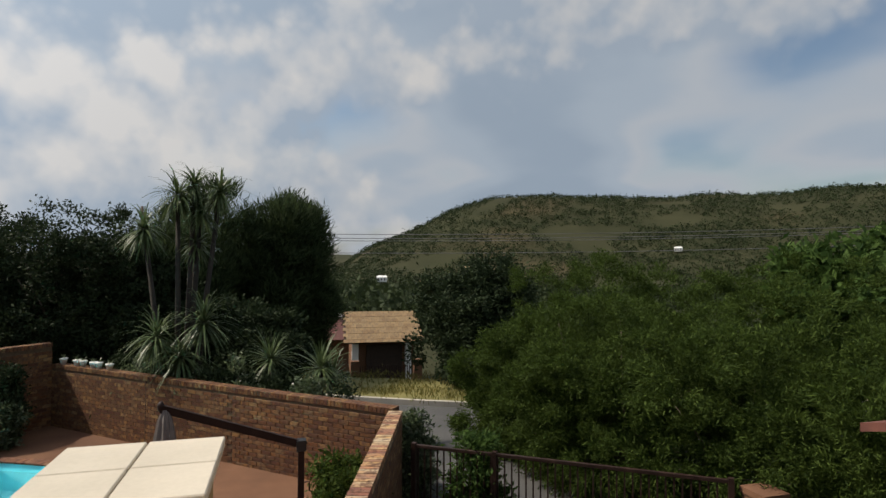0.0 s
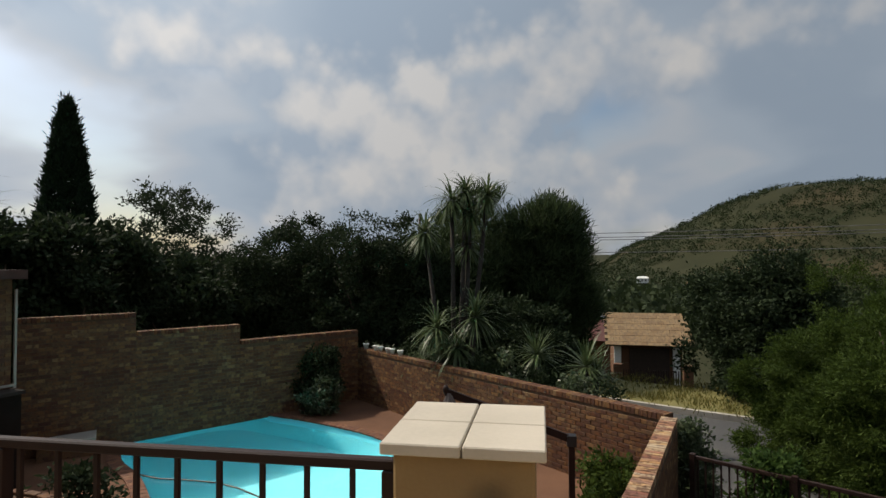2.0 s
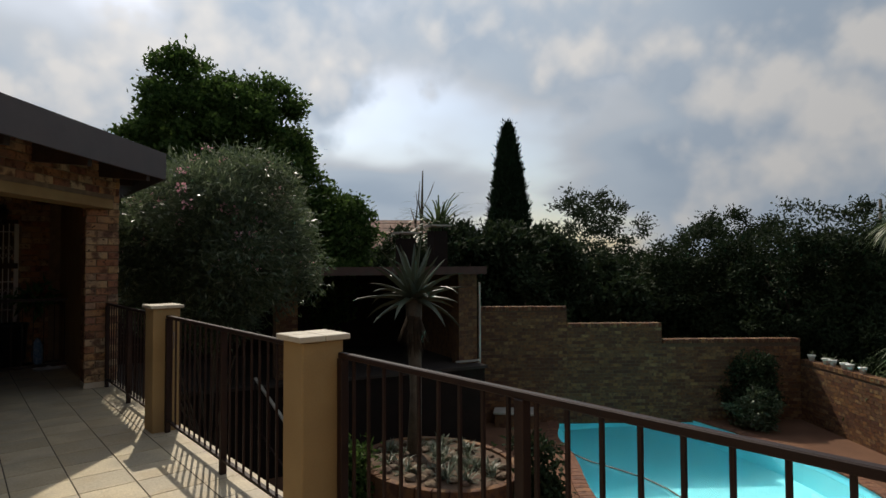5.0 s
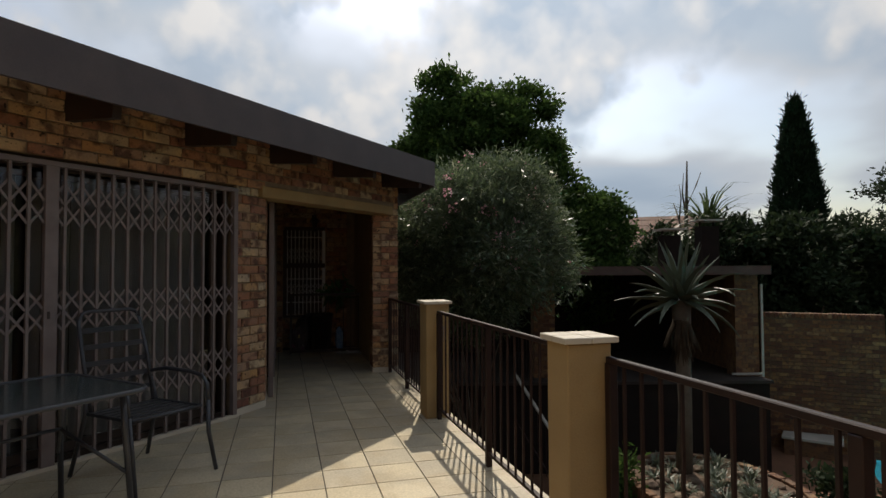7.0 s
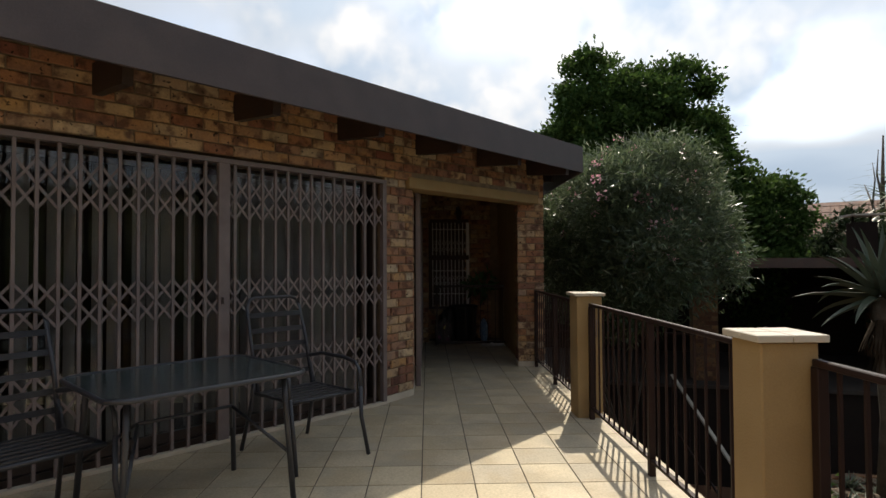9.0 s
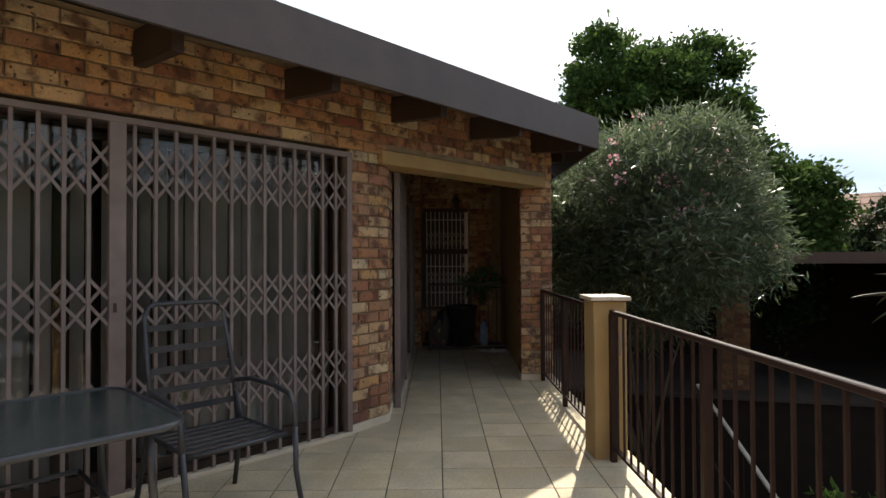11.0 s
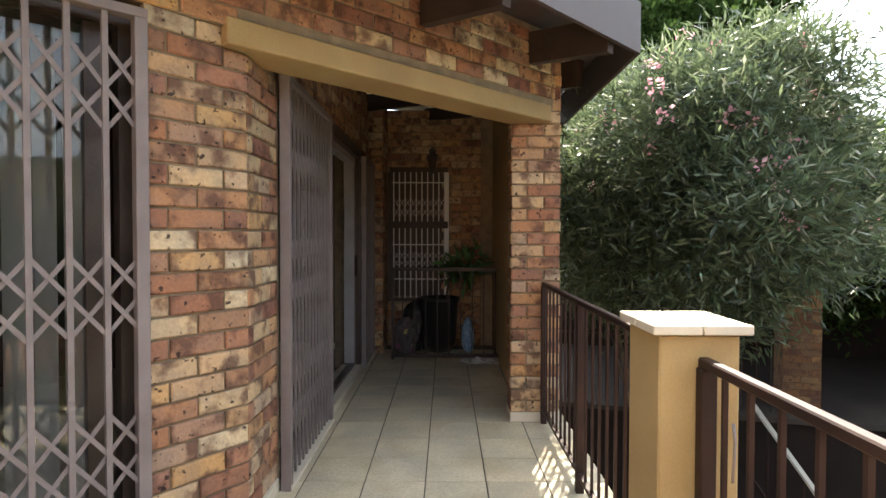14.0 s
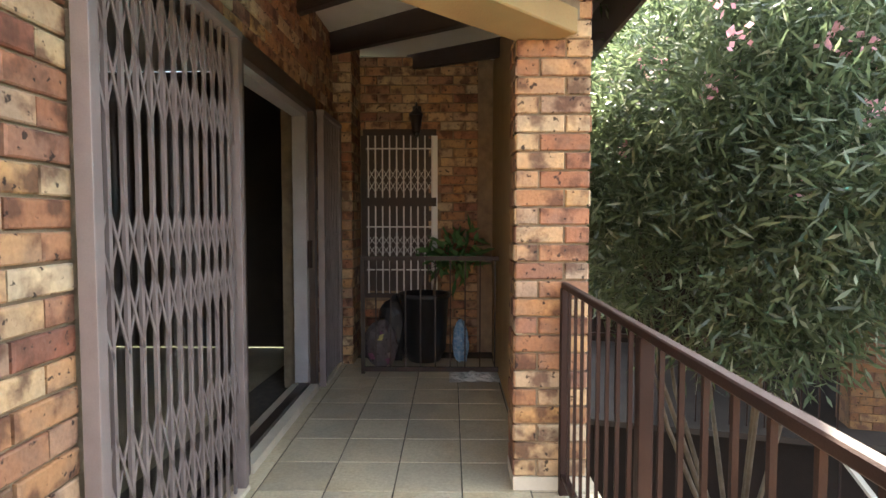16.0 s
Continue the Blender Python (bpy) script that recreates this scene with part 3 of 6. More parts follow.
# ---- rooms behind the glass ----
room = part("wall_7", bx((-1.2, -4.0, -0.02), (6.0, -3.9, 2.66), DIAG), M_ROOM_SHADE)
tagged(room, "inner wall of the room behind the sliding doors, coloured dim as if unlit", "wall", kind="structure")
part("wall", bx((5.9, -3.9, 0), (6.0, -0.23, 2.66), DIAG), M_ROOM_SHADE, room)
part("wall", bx((-10.9, -3.2, 0), (-6.9, -3.1, 2.66)), M_ROOM_SHADE, room)
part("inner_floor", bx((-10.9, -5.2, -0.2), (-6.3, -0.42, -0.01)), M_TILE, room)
part("inner_floor", bx((-0.2, -4.0, -0.2), (6.0, -0.05, -0.012), DIAG), M_ROOM_SHADE, room)
part("wall", bx((-11.0, -5.3, 0), (-10.9, -0.42, 2.66)), M_ROOM_SHADE, room)

# ---- pillars and railings ----
PILLARS = [(-0.48, 1.19, 0.33, 0.355), (-2.935, 1.13, 0.22, 0.235), (-5.80, 1.212, 0.27, 0.238)]
for x, y, w, d in PILLARS:
    t = thing("balcony_pillar", (x, y, -0.01), "square ochre plastered balcony pillar with a cream tiled cap", "pillar", "balcony pillars")
    part("shaft", bx((0.012, 0.012, 0), (w - 0.012, d - 0.012, 1.035), None, 0.006), M_PLASTER, t)
    g = 0.0022
    cap = part("cap", bx((0, 0, 1.034), (w, d, 1.054)), M_GROUT, t)
    for i in (0, 1):
        for j in (0, 1):
            part("cap_tile", bx((i * w / 2 + g * i - 0.012 * (1 - i), j * d / 2 + g * j - 0.012 * (1 - j), 1.036), ((i + 1) * w / 2 - g * (1 - i) + 0.012 * i, (j + 1) * d / 2 - g * (1 - j) + 0.012 * j, 1.062), None, 0.003), M_CAP, cap)


def railing(x0, x1, y, label):
    """Steel railing from x0 to x1 with square balusters, a top bar and a bottom bar."""
    t = thing("balcony_railing", (x0, y, 0), label, "railing", "balcony railings")
    n = max(2, round(abs(x1 - x0) / 0.117))
    s = (x1 - x0)
    part("top_bar", bx((0, -0.015, 0.941), (s, 0.015, 0.968), None, 0.004), M_RAIL, t)
    part("bottom_bar", bx((0, -0.015, 0.085), (s, 0.015, 0.105), None, 0.002), M_RAIL, t)
    me = mesh_of(bx((-0.006, -0.006, 0.1), (0.006, 0.006, 0.942)), "baluster")
    me.materials.append(M_RAIL)
    for i in range(1, n):
        ob = new("baluster", me)
        ob.parent = t
        ob.matrix_basis = pose(s * i / n, 0, 0)
    for e in (0.02, s - 0.02) + ((s / 2,) if s > 1.8 else ()):
        part("post", bx((e - 0.02, -0.02, -0.01), (e + 0.02, 0.02, 0.942), None, 0.003), M_RAIL, t)
    return t


railing(-2.715, -0.485, 1.33, "dark brown painted steel railing along the balcony")
railing(-5.53, -2.94, 1.335, "dark brown painted steel railing between two ochre pillars")
railing(-7.95, -5.80, 1.33, "dark brown painted steel railing beside the brick column")


# ---- ground, pool, garden ----
E1, K1 = Vector((1.87, 9.98)), Vector((-5.6, 16.6))        # garden wall: its end by the gate, and its far corner
K2 = Vector((-10.9, 10.2))                                 # where the stepped wall meets the braai house
POOL = [(-9.6, 13.5), (-8.9, 14.35), (-8.2, 14.6), (-7.3, 14.4), (-5.8, 13.9), (-4.1, 13.05), (-2.75, 11.8), (-2.2, 10.9), (-2.1, 9.6), (-3.0, 8.2), (-4.6, 7.5), (-6.1, 8.25), (-7.65, 9.75), (-8.75, 10.6), (-9.5, 11.6), (-10.2, 12.2)]


def inset(poly, d):
    out = []
    n = len(poly)
    for i in range(n):
        p0, p1, p2 = Vector(poly[i - 1]), Vector(poly[i]), Vector(poly[(i + 1) % n])
        t = (p2 - p0).normalized()
        nn = Vector((-t.y, t.x))
        out.append(tuple(p1 + nn * d))
    return out


def signed(poly):
    return sum(a[0] * b[1] - b[0] * a[1] for a, b in zip(poly, poly[1:] + poly[:1]))


def smooth_loop(poly, k=4):
    out = []
    n = len(poly)
    for i in range(n):
        p0, p1, p2, p3 = (Vector(poly[(i + j - 1) % n]) for j in range(4))
        for s in range(k):
            u = s / k
            out.append(tuple(0.5 * (2 * p1 + (p2 - p0) * u + (2 * p0 - 5 * p1 + 4 * p2 - p3) * u * u + (3 * p1 - p0 - 3 * p2 + p3) * u ** 3)))
    return out


pool_line = smooth_loop(POOL)
if signed(pool_line) < 0:
    pool_line = pool_line[::-1]


RIDGE_DEG = (4.5, 8.1, 12, 16.5, 19.9, 23, 27.7, 33, 37, 40, 43, 46, 50, 53.5, 70, 90, 120)
RIDGE_UP = (0, 44, 68, 104, 123, 126, 125, 120, 117, 121, 119, 116, 122, 119, 115, 100, 0)


def terrain(x, y):
    """Height of the ground far from the house: a valley, then a long hill to the north-east."""
    r = math.hypot(x, y)
    a = math.degrees(math.atan2(x, y))                     # clockwise from +y
    dip = max(0.0, min(1.0, (r - 21) / 13))
    dip = 2.5 * dip * dip * (3 - 2 * dip)
    if r < 60:
        return G - 0.35 - dip
    t = min(1, (r - 60) / 240)
    h = G - 0.35 - dip - 12 * t * t * (3 - 2 * t)
    rr = max(0.0, min(1.0, (r - 380) / 560))
    rr = rr * rr * (3 - 2 * rr)
    crest = float(np.interp(a, RIDGE_DEG, RIDGE_UP)) + 2.5 * noise.noise((x * 0.012, y * 0.012, 1.0))
    back = max(0.0, min(1.0, (2600 - r) / 1200))
    h += rr * crest * back
    far = max(0.0, min(1.0, (r - 1200) / 1500))
    h += far * (58 + 14 * noise.noise((x * 0.0012, y * 0.0012, 4.0)))
    if r > 320:
        h += 2.0 * noise.noise((x * 0.03, y * 0.03, 2.0)) * min(1, (r - 320) / 200)
    return h


bm = bmesh.new()
radii = [0, 20, 22, 25, 28, 31, 34, 40, 60, 75, 95, 120, 150, 190, 240, 300, 360, 420, 480, 540, 600, 660, 720, 780, 840, 900, 960, 1040, 1150, 1300, 1500, 1800, 2200, 2700, 3300, 4200]
SEG = 240
rings = []
for r in radii[1:]:
    rings.append([bm.verts.new((r * math.sin(k * math.tau / SEG), r * math.cos(k * math.tau / SEG), terrain(r * math.sin(k * math.tau / SEG), r * math.cos(k * math.tau / SEG)))) for k in range(SEG)])
hole = [bm.verts.new((x, y, G - 0.35)) for x, y in pool_line]
edges = [bm.edges.new((rings[0][k], rings[0][(k + 1) % SEG])) for k in range(SEG)] + [bm.edges.new((hole[k], hole[(k + 1) % len(hole)])) for k in range(len(hole))]
bmesh.ops.triangle_fill(bm, edges=edges, use_beauty=True)
for r0, r1 in zip(rings, rings[1:]):
    for k in range(SEG):
        bm.faces.new((r0[k], r0[(k + 1) % SEG], r1[(k + 1) % SEG], r1[k]))
for f in bm.faces:
    f.smooth = True
bmesh.ops.recalc_face_normals(bm, faces=bm.faces)
ground = part("ground", bm, M_GROUND)
tagged(ground, "valley and long hillside under green bush and dry grass", "ground", kind="structure")

# paving with the pool cut out
bm = bmesh.new()
outer = [(1.0, 2.0), (1.9, 10.1), (-5.6, 16.8), (-17.0, 11.0), (-17.0, 1.6)]
ov = [bm.verts.new((x, y, G)) for x, y in outer]
pv = [bm.verts.new((x, y, G)) for x, y in pool_line]
es = [bm.edges.new((ov[i], ov[(i + 1) % len(ov)])) for i in range(len(ov))] + [bm.edges.new((pv[i], pv[(i + 1) % len(pv)])) for i in range(len(pv))]
bmesh.ops.triangle_fill(bm, edges=es, use_beauty=True)
for f in list(bm.faces):
    if f.normal.z < 0:
        f.normal_flip()
ext = bmesh.ops.extrude_face_region(bm, geom=list(bm.faces))
bmesh.ops.translate(bm, verts=[g for g in ext["geom"] if isinstance(g, bmesh.types.BMVert)], vec=(0, 0, -0.3))
bmesh.ops.recalc_face_normals(bm, faces=bm.faces)
paving = part("pavement", bm, M_PAVING)
tagged(paving, "red-brown brick paving round the swimming pool", "paving", kind="structure")
# pool shell and water
pool = thing("swimming_pool", (0, 0, G), "kidney-shaped swimming pool with bright turquoise water", "swimming pool")
bm = bmesh.new()
n = len(pool_line)
top = [bm.verts.new((x, y, 0.0)) for x, y in pool_line]
low = [bm.verts.new((x, y, -1.4)) for x, y in inset(pool_line, 0.25)]
for i in range(n):
    bm.faces.new((top[i], low[i], low[(i + 1) % n], top[(i + 1) % n]))
bm.faces.new(low)
part("basin", bm, M_WATER_BED, pool)
bm = bmesh.new()
bm.faces.new([bm.verts.new((x, y, -0.08)) for x, y in pool_line])
part("water", bm, glassy("pool water", (0.80, 0.98, 1.0)), pool).visible_shadow = False
ring_out, ring_in = inset(pool_line, -0.24), inset(pool_line, 0.03)
bm = bmesh.new()
for i in range(n):
    j = (i + 1) % n
    for k in range(3):
        f = lambda P, Q, u: tuple(Vector(P).lerp(Vector(Q), u))
        a0, a1 = f(ring_in[i], ring_in[j], k / 3 + 0.015), f(ring_in[i], ring_in[j], (k + 1) / 3 - 0.015)
        b0, b1 = f(ring_out[i], ring_out[j], k / 3 + 0.015), f(ring_out[i], ring_out[j], (k + 1) / 3 - 0.015)
        lo_, hi_ = 0.004, 0.035
        vs = [bm.verts.new((*p_, z_)) for z_ in (lo_, hi_) for p_ in (a0, b0, b1, a1)]
        for q in ((4, 5, 6, 7), (0, 1, 5, 4), (1, 2, 6, 5), (2, 3, 7, 6), (3, 0, 4, 7)):
            bm.faces.new([vs[i_] for i_ in q])
bmesh.ops.recalc_face_normals(bm, faces=bm.faces)
cop = part("coping", bm, pieces("coping brick", [(0.30, 0.13, 0.065), (0.24, 0.10, 0.055), (0.36, 0.17, 0.085)], island=True), pool)
cop["kind"] = "stuff"


def yard_wall(name, p, q, top, label):
    """A free-standing face brick wall with a brick-on-edge cap. Its garden side looks to the house."""
    p, q = Vector(p), Vector(q)
    d = q - p
    ln = d.length
    m = pose(p.x, p.y, 0, 0, 0, math.degrees(math.atan2(d.y, d.x)))
    z0 = G - 0.05
    w = part(name, bx((0, -0.222, z0), (ln, -0.008, top - 0.11), m), M_YARD_MORTAR)
    tagged(w, label, "wall", kind="structure")
    return w, m, ln, top


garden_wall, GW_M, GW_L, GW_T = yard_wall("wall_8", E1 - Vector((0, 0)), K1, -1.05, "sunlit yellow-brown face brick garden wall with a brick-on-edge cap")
stepped_top = [(0.0, 3.6, -0.52), (3.6, 6.05, -0.10), (6.05, 8.3, 0.34)]
SW_D = K2 - K1
SW_M = pose(K1.x, K1.y, 0, 0, 0, math.degrees(math.atan2(SW_D.y, SW_D.x)))
SW_L = SW_D.length
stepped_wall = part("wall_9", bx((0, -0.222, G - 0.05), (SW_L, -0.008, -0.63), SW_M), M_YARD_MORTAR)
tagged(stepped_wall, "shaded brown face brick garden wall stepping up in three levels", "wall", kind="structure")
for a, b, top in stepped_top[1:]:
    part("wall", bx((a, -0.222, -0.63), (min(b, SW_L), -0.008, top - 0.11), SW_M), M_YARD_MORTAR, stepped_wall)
GH_P, GH_Q = Vector((0.45, 5.6)), Vector((1.80, 9.90))
gate_wall, GH_M, GH_L, GH_T = yard_wall("wall_10", GH_P, GH_Q, -1.05, "face brick wall beside the driveway, its brick-on-edge cap coloured lighter as if lit")


def cap_bricks(parent, m, length, top, mat, x0=0.0):
    """Bricks on edge across a wall's top."""
    me = mesh_of(bx((0, -0.235, 0), (0.073, 0.012, 0.105), None, 0.004), "cap_brick")
    me.materials.append(mat)
    x = x0
    rng = random.Random(7)
    while x < length - 0.05:
        ob = new("cap_brick", me)
        ob.parent = parent
        ob.matrix_basis = m @ pose(x, 0, top - 0.108 + rng.uniform(-0.003, 0.003), 0, 0, rng.uniform(-1, 1))
        x += COURSE


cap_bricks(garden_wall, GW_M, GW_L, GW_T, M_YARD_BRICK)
# brighter brick than the wall's body puts the sunlit top into the colour
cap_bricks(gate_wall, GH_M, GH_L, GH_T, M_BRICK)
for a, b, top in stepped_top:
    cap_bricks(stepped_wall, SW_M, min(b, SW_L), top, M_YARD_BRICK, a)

# ---- street beyond the gate ----
road = part("road", prism(bmesh.new(), [(2.2, 9.2), (40, 1.0), (44, 9.0), (9.0, 14.6), (4.0, 17.0), (-9.0, 24.0), (-11.0, 20.0), (1.9, 13.0)], G - 0.34, G - 0.2), M_ASPHALT)
tagged(road, "grey asphalt street in patchy sun", "road", kind="structure")
verge = part("ground", prism(bmesh.new(), [(4.15, 17.1), (9.1, 14.75), (44, 9.2), (46, 13), (12, 17.5), (3, 21.0), (-4, 24.6), (-9, 24.9)], G - 0.34, G - 0.08), M_LAWN)
tagged(verge, "sunlit yellow-green lawn verge across the street", "lawn", kind="structure")
L_GRASS = leafy("dry grass blade", (0.09, 0.09, 0.022), (0.22, 0.19, 0.06), through=0.3, light=(0.30, 0.25, 0.11))
gg = np.random.default_rng(61)
spots = []
while len(spots) < 420:
    u, v = gg.random(), gg.random()
    x, y = -7 + 24 * u, 0.0
    y0 = 17.2 - (x - 4) * (0.47 if x > 4 else 0.53)
    y = max(y0, 14.0) + 0.1 + v * (4.2 if x < 12 else 2.5)
    if noise.noise((x * 0.5, y * 0.5, 3.0)) > -0.25:
        spots.append((x, y, G - 0.09))
tufts = leaves(gg, np.array(spots), (0.28, 0.28, 0.01), 26, 0.17, 0.03, 0.0, -1.6)
tufts[:, :, 2] = np.maximum(tufts[:, :, 2], G - 0.085)
grass = new("grass", quads_mesh("grass", tufts, L_GRASS))
tagged(grass, "uneven dry yellow-green grass tufts on the verge", "grass", kind="stuff")
kerb = part("trim", bmesh.new(), M_KERB)
bm = bmesh.new()
kp = [(-9.0, 24.05), (4.05, 17.02), (9.05, 14.67), (44, 9.1)]
for a, b in zip(kp, kp[1:]):
    bar(bm, (*a, G - 0.15), (*b, G - 0.15), 0.15, 0.22)
bm.to_mesh(kerb.data); bm.free()
tagged(kerb, "pale concrete kerb along the street", "kerb", kind="structure")


def house_across():
    h = thing("house", (3.55, 30.3, -4.75), "white house across the street with a tan clay tile roof", "house", turn=-4)
    part("wall", bx((0, 0, 0), (3.2, 5.0, 2.3)), M_PAVING, h)
    part("corner_post", bx((-0.05, -0.35, 0), (0.28, -0.02, 2.2)), M_WHITE, h)
    part("corner_post", bx((2.75, -0.35, 0), (3.05, -0.02, 2.2)), M_WHITE, h)
    bm = bmesh.new()
    tilt = pose(-0.5, -0.72, 2.16, 24)
    for k in range(11):                                     # courses of roof tiles
        for i in range(14):
            x = i * 0.29 + (0.145 if k % 2 else 0)
            box(bm, (x, k * 0.30, 0.01 * (k % 2)), (x + 0.275, k * 0.30 + 0.31, 0.035 + 0.01 * (k % 2)), tilt)
    part("roof", bm, M_ROOF_TILE, h)
    bm = bmesh.new()
    prism(bm, [(-0.45, -0.6), (3.55, -0.6), (3.55, 2.2), (-0.45, 2.2)], 0, 0.06)
    for v in bm.verts:
        v.co.z += 2.06 + (v.co.y + 0.7) * 0.44
    part("roof_deck", bm, M_RAFTER, h)
    part("door", bx((0.7, -0.06, 0), (2.6, 0.0, 1.95)), M_RAFTER, h)
    part("gate_pillar", bx((2.9, -2.4, 0), (3.3, -2.0, 1.5)), M_PAVING, h)
    part("gate_pillar", bx((-0.2, -2.4, 0), (0.2, -2.0, 1.5)), M_PAVING, h)
    for i in range(24):
        part("bar", bx((0.25 + i * 0.11, -2.22, 0.1), (0.29 + i * 0.11, -2.18, 1.25)), M_RAIL, h)
    return h


house_across()
b2 = thing("house", (1.3, 37, -5.4), "low house with a dark red sheet roof among trees", "house", turn=-6)
part("wall", bx((-3, 0, 0), (3.2, 5, 2.2)), M_PAVING, b2)
bm = bmesh.new()
vs = [bm.verts.new(v) for v in ((-3.6, -0.6, 2.15), (3.7, -0.6, 2.15), (3.7, 5.6, 2.15), (-3.6, 5.6, 2.15), (-1.4, 2.5, 3.7), (1.5, 2.5, 3.7))]
for f in ((0, 1, 5, 4), (1, 2, 5), (2, 3, 4, 5), (3, 0, 4), (3, 2, 1, 0)):
    bm.faces.new([vs[i] for i in f])
part("roof", bm, M_RED_ROOF, b2)

# ---- braai house in the garden ----
M_SLAB = surface("worn brown floor tile", (0.035, 0.028, 0.024), (0.06, 0.048, 0.04), 2, 0.85, spec=0.2)
# near-black base carries the open interior's shade; also colours the dark chimneys
M_BRAAI_SHADE = surface("shade-dark brown plaster", (0.012, 0.008, 0.006), (0.020, 0.013, 0.010), 3, 0.9, bump=0.3, spec=0.2)
M_BROWN_ROOF = surface("red-brown roof edge", (0.055, 0.027, 0.020), (0.085, 0.045, 0.034), 4, 0.7, bump=0.2)
LA, LB = Vector((-11.05, 4.8)), Vector((-9.95, 8.95))
LD = (LB - LA).normalized()
lapa = thing("braai_house", (LA.x, LA.y, G), "open-fronted brown brick outdoor cooking house with a flat roof", "outbuilding")
LL = (LB - LA).length
ang = math.degrees(math.atan2(LD.y, LD.x))


def LX(lo, hi):
    return bx(lo, hi, pose(0, 0, 0, 0, 0, ang))


part("roof", LX((-3.5, -0.45, 3.80), (LL + 0.24, 4.0, 3.97)), M_BROWN_ROOF, lapa)
part("plinth", LX((-3.5, -0.35, 0), (LL + 0.22, 3.8, 1.7)), M_BRAAI_SHADE, lapa)
part("floor_slab", LX((-3.5, -0.42, 1.7), (LL + 0.26, 3.8, 1.76)), M_SLAB, lapa)
for i in range(18):
    part("baluster", LX((-2.9 + i * 0.16, -0.2, 1.76), (-2.885 + i * 0.16, -0.185, 2.6)), M_RAIL, lapa)
part("handrail", LX((-3.0, -0.215, 2.6), (0.0, -0.17, 2.635)), M_RAIL, lapa)
part("wall", LX((-3.5, 3.6, 0), (LL + 0.2, 3.8, 3.80)), M_BRAAI_SHADE, lapa)
part("wall", LX((LL, 0.3, 0), (LL + 0.22, 3.6, 3.80)), M_YARD_STUFF, lapa)
part("column", LX((0.0, 0.0, 1.76), (0.42, 0.36, 3.80)), M_YARD_STUFF, lapa)
part("column", LX((LL - 0.25, 0.0, 1.76), (LL + 0.22, 0.36, 3.80)), M_YARD_STUFF, lapa)
for s, up in ((LL - 1.2, 0.0), (LL - 0.34, 0.2)):
    part("chimney", LX((s + 0.06, 1.26, 3.95), (s + 0.44, 1.64, 4.66 + up)), M_BRAAI_SHADE, lapa)
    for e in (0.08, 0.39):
        part("cap_leg", LX((s + e, 1.43, 4.66 + up), (s + e + 0.03, 1.47, 4.78 + up)), M_BRAAI_SHADE, lapa)
    part("chimney_cap", LX((s - 0.02, 1.18, 4.78 + up), (s + 0.52, 1.72, 4.815 + up)), M_KERB, lapa)
part("downpipe", LX((LL + 0.25, -0.06, 1.76), (LL + 0.29, -0.02, 3.6)), M_KERB, lapa, "thin pale pipe down the column")
part("downpipe", LX((LL - 0.35, -0.06, 1.80), (LL + 0.25, -0.02, 1.84)), M_KERB, lapa, "thin pale pipe along the floor")

# ---- balcony things ----
M_BLACK = surface("black plastic", (0.012, 0.012, 0.013), (0.022, 0.022, 0.023), 8, 0.4)
def lattice(bm, m, xs, bands, y, w=0.016, d=0.004, split=2):
    """Crossed flat strips between neighbouring bars."""
    for z0, z1 in bands:
        for a, b in zip(xs, xs[1:]):
            h = (z1 - z0) / split
            for k in range(split):
                lo, hi = z0 + k * h, z0 + (k + 1) * h
                bar(bm, m @ Vector((a, y + d, lo)), m @ Vector((b, y + d, hi)), d, w)
                bar(bm, m @ Vector((a, y - d, hi)), m @ Vector((b, y - d, lo)), d, w)
    return bm


BANDS = ((1.65, 1.95), (0.93, 1.21), (0.36, 0.65))


def trellis(at, turn, x0, x1, top, pitch, label, posts=(), group="security gates", w=0.019, bands=BANDS, thick=0.012):
    t = thing("trellis_gate", at, label, "security gate", group, turn=turn)
    one = Matrix.Identity(4)
    n = max(2, round((x1 - x0) / pitch))
    xs = [x0 + (x1 - x0) * i / n for i in range(n + 1)]
    me = mesh_of(bx((-w / 2, -thick, 0.03), (w / 2, thick, top - 0.03)), "bar")
    me.materials.append(M_GATE)
    for x in xs[1:-1]:
        if any(abs(x - p) < 0.05 for p in posts):
            continue
        ob = new("bar", me)
        ob.parent = t
        ob.matrix_basis = pose(x, 0.0, 0)
    for z0, z1 in bands:
        part("lattice", lattice(bmesh.new(), one, xs, ((z0, z1),), 0.0, 0.016 if pitch > 0.1 else 0.010), M_GATE, t)
    for x in (x0, x1):
        part("jamb", bx((x - 0.022, -0.025, 0), (x + 0.022, 0.025, top), None, 0.002), M_GATE, t)
    for p in posts:
        lp = part("lock_post", bx((p - 0.043, -0.02, 0.0), (p + 0.043, 0.022, top - 0.01), None, 0.003), M_GATE, t)
        part("lock", bx((p + 0.006, 0.022, 1.02), (p + 0.022, 0.028, 1.07)), M_RAFTER, lp)
    part("top_track", bx((x0 - 0.02, -0.03, top - 0.035), (x1 + 0.02, 0.03, top), None, 0.002), M_GATE, t)
    part("bottom_track", bx((x0 - 0.02, -0.025, 0), (x1 + 0.02, 0.03, 0.025), None, 0.002), M_CAP, t)
    return t


trellis((A[0], A[1], 0), -45, 0.02, 4.32, 2.10, 0.1118, "closed taupe trellis security gate across the glazed sliding doors", posts=(1.58, 3.7))
trellis((0, -0.14, 0), 0, -7.93, -6.885, 2.08, 0.082, "folded taupe trellis security gate against the porch wall", thick=0.006, w=0.016, bands=((1.53, 1.98), (0.85, 1.28), (0.20, 0.62)))
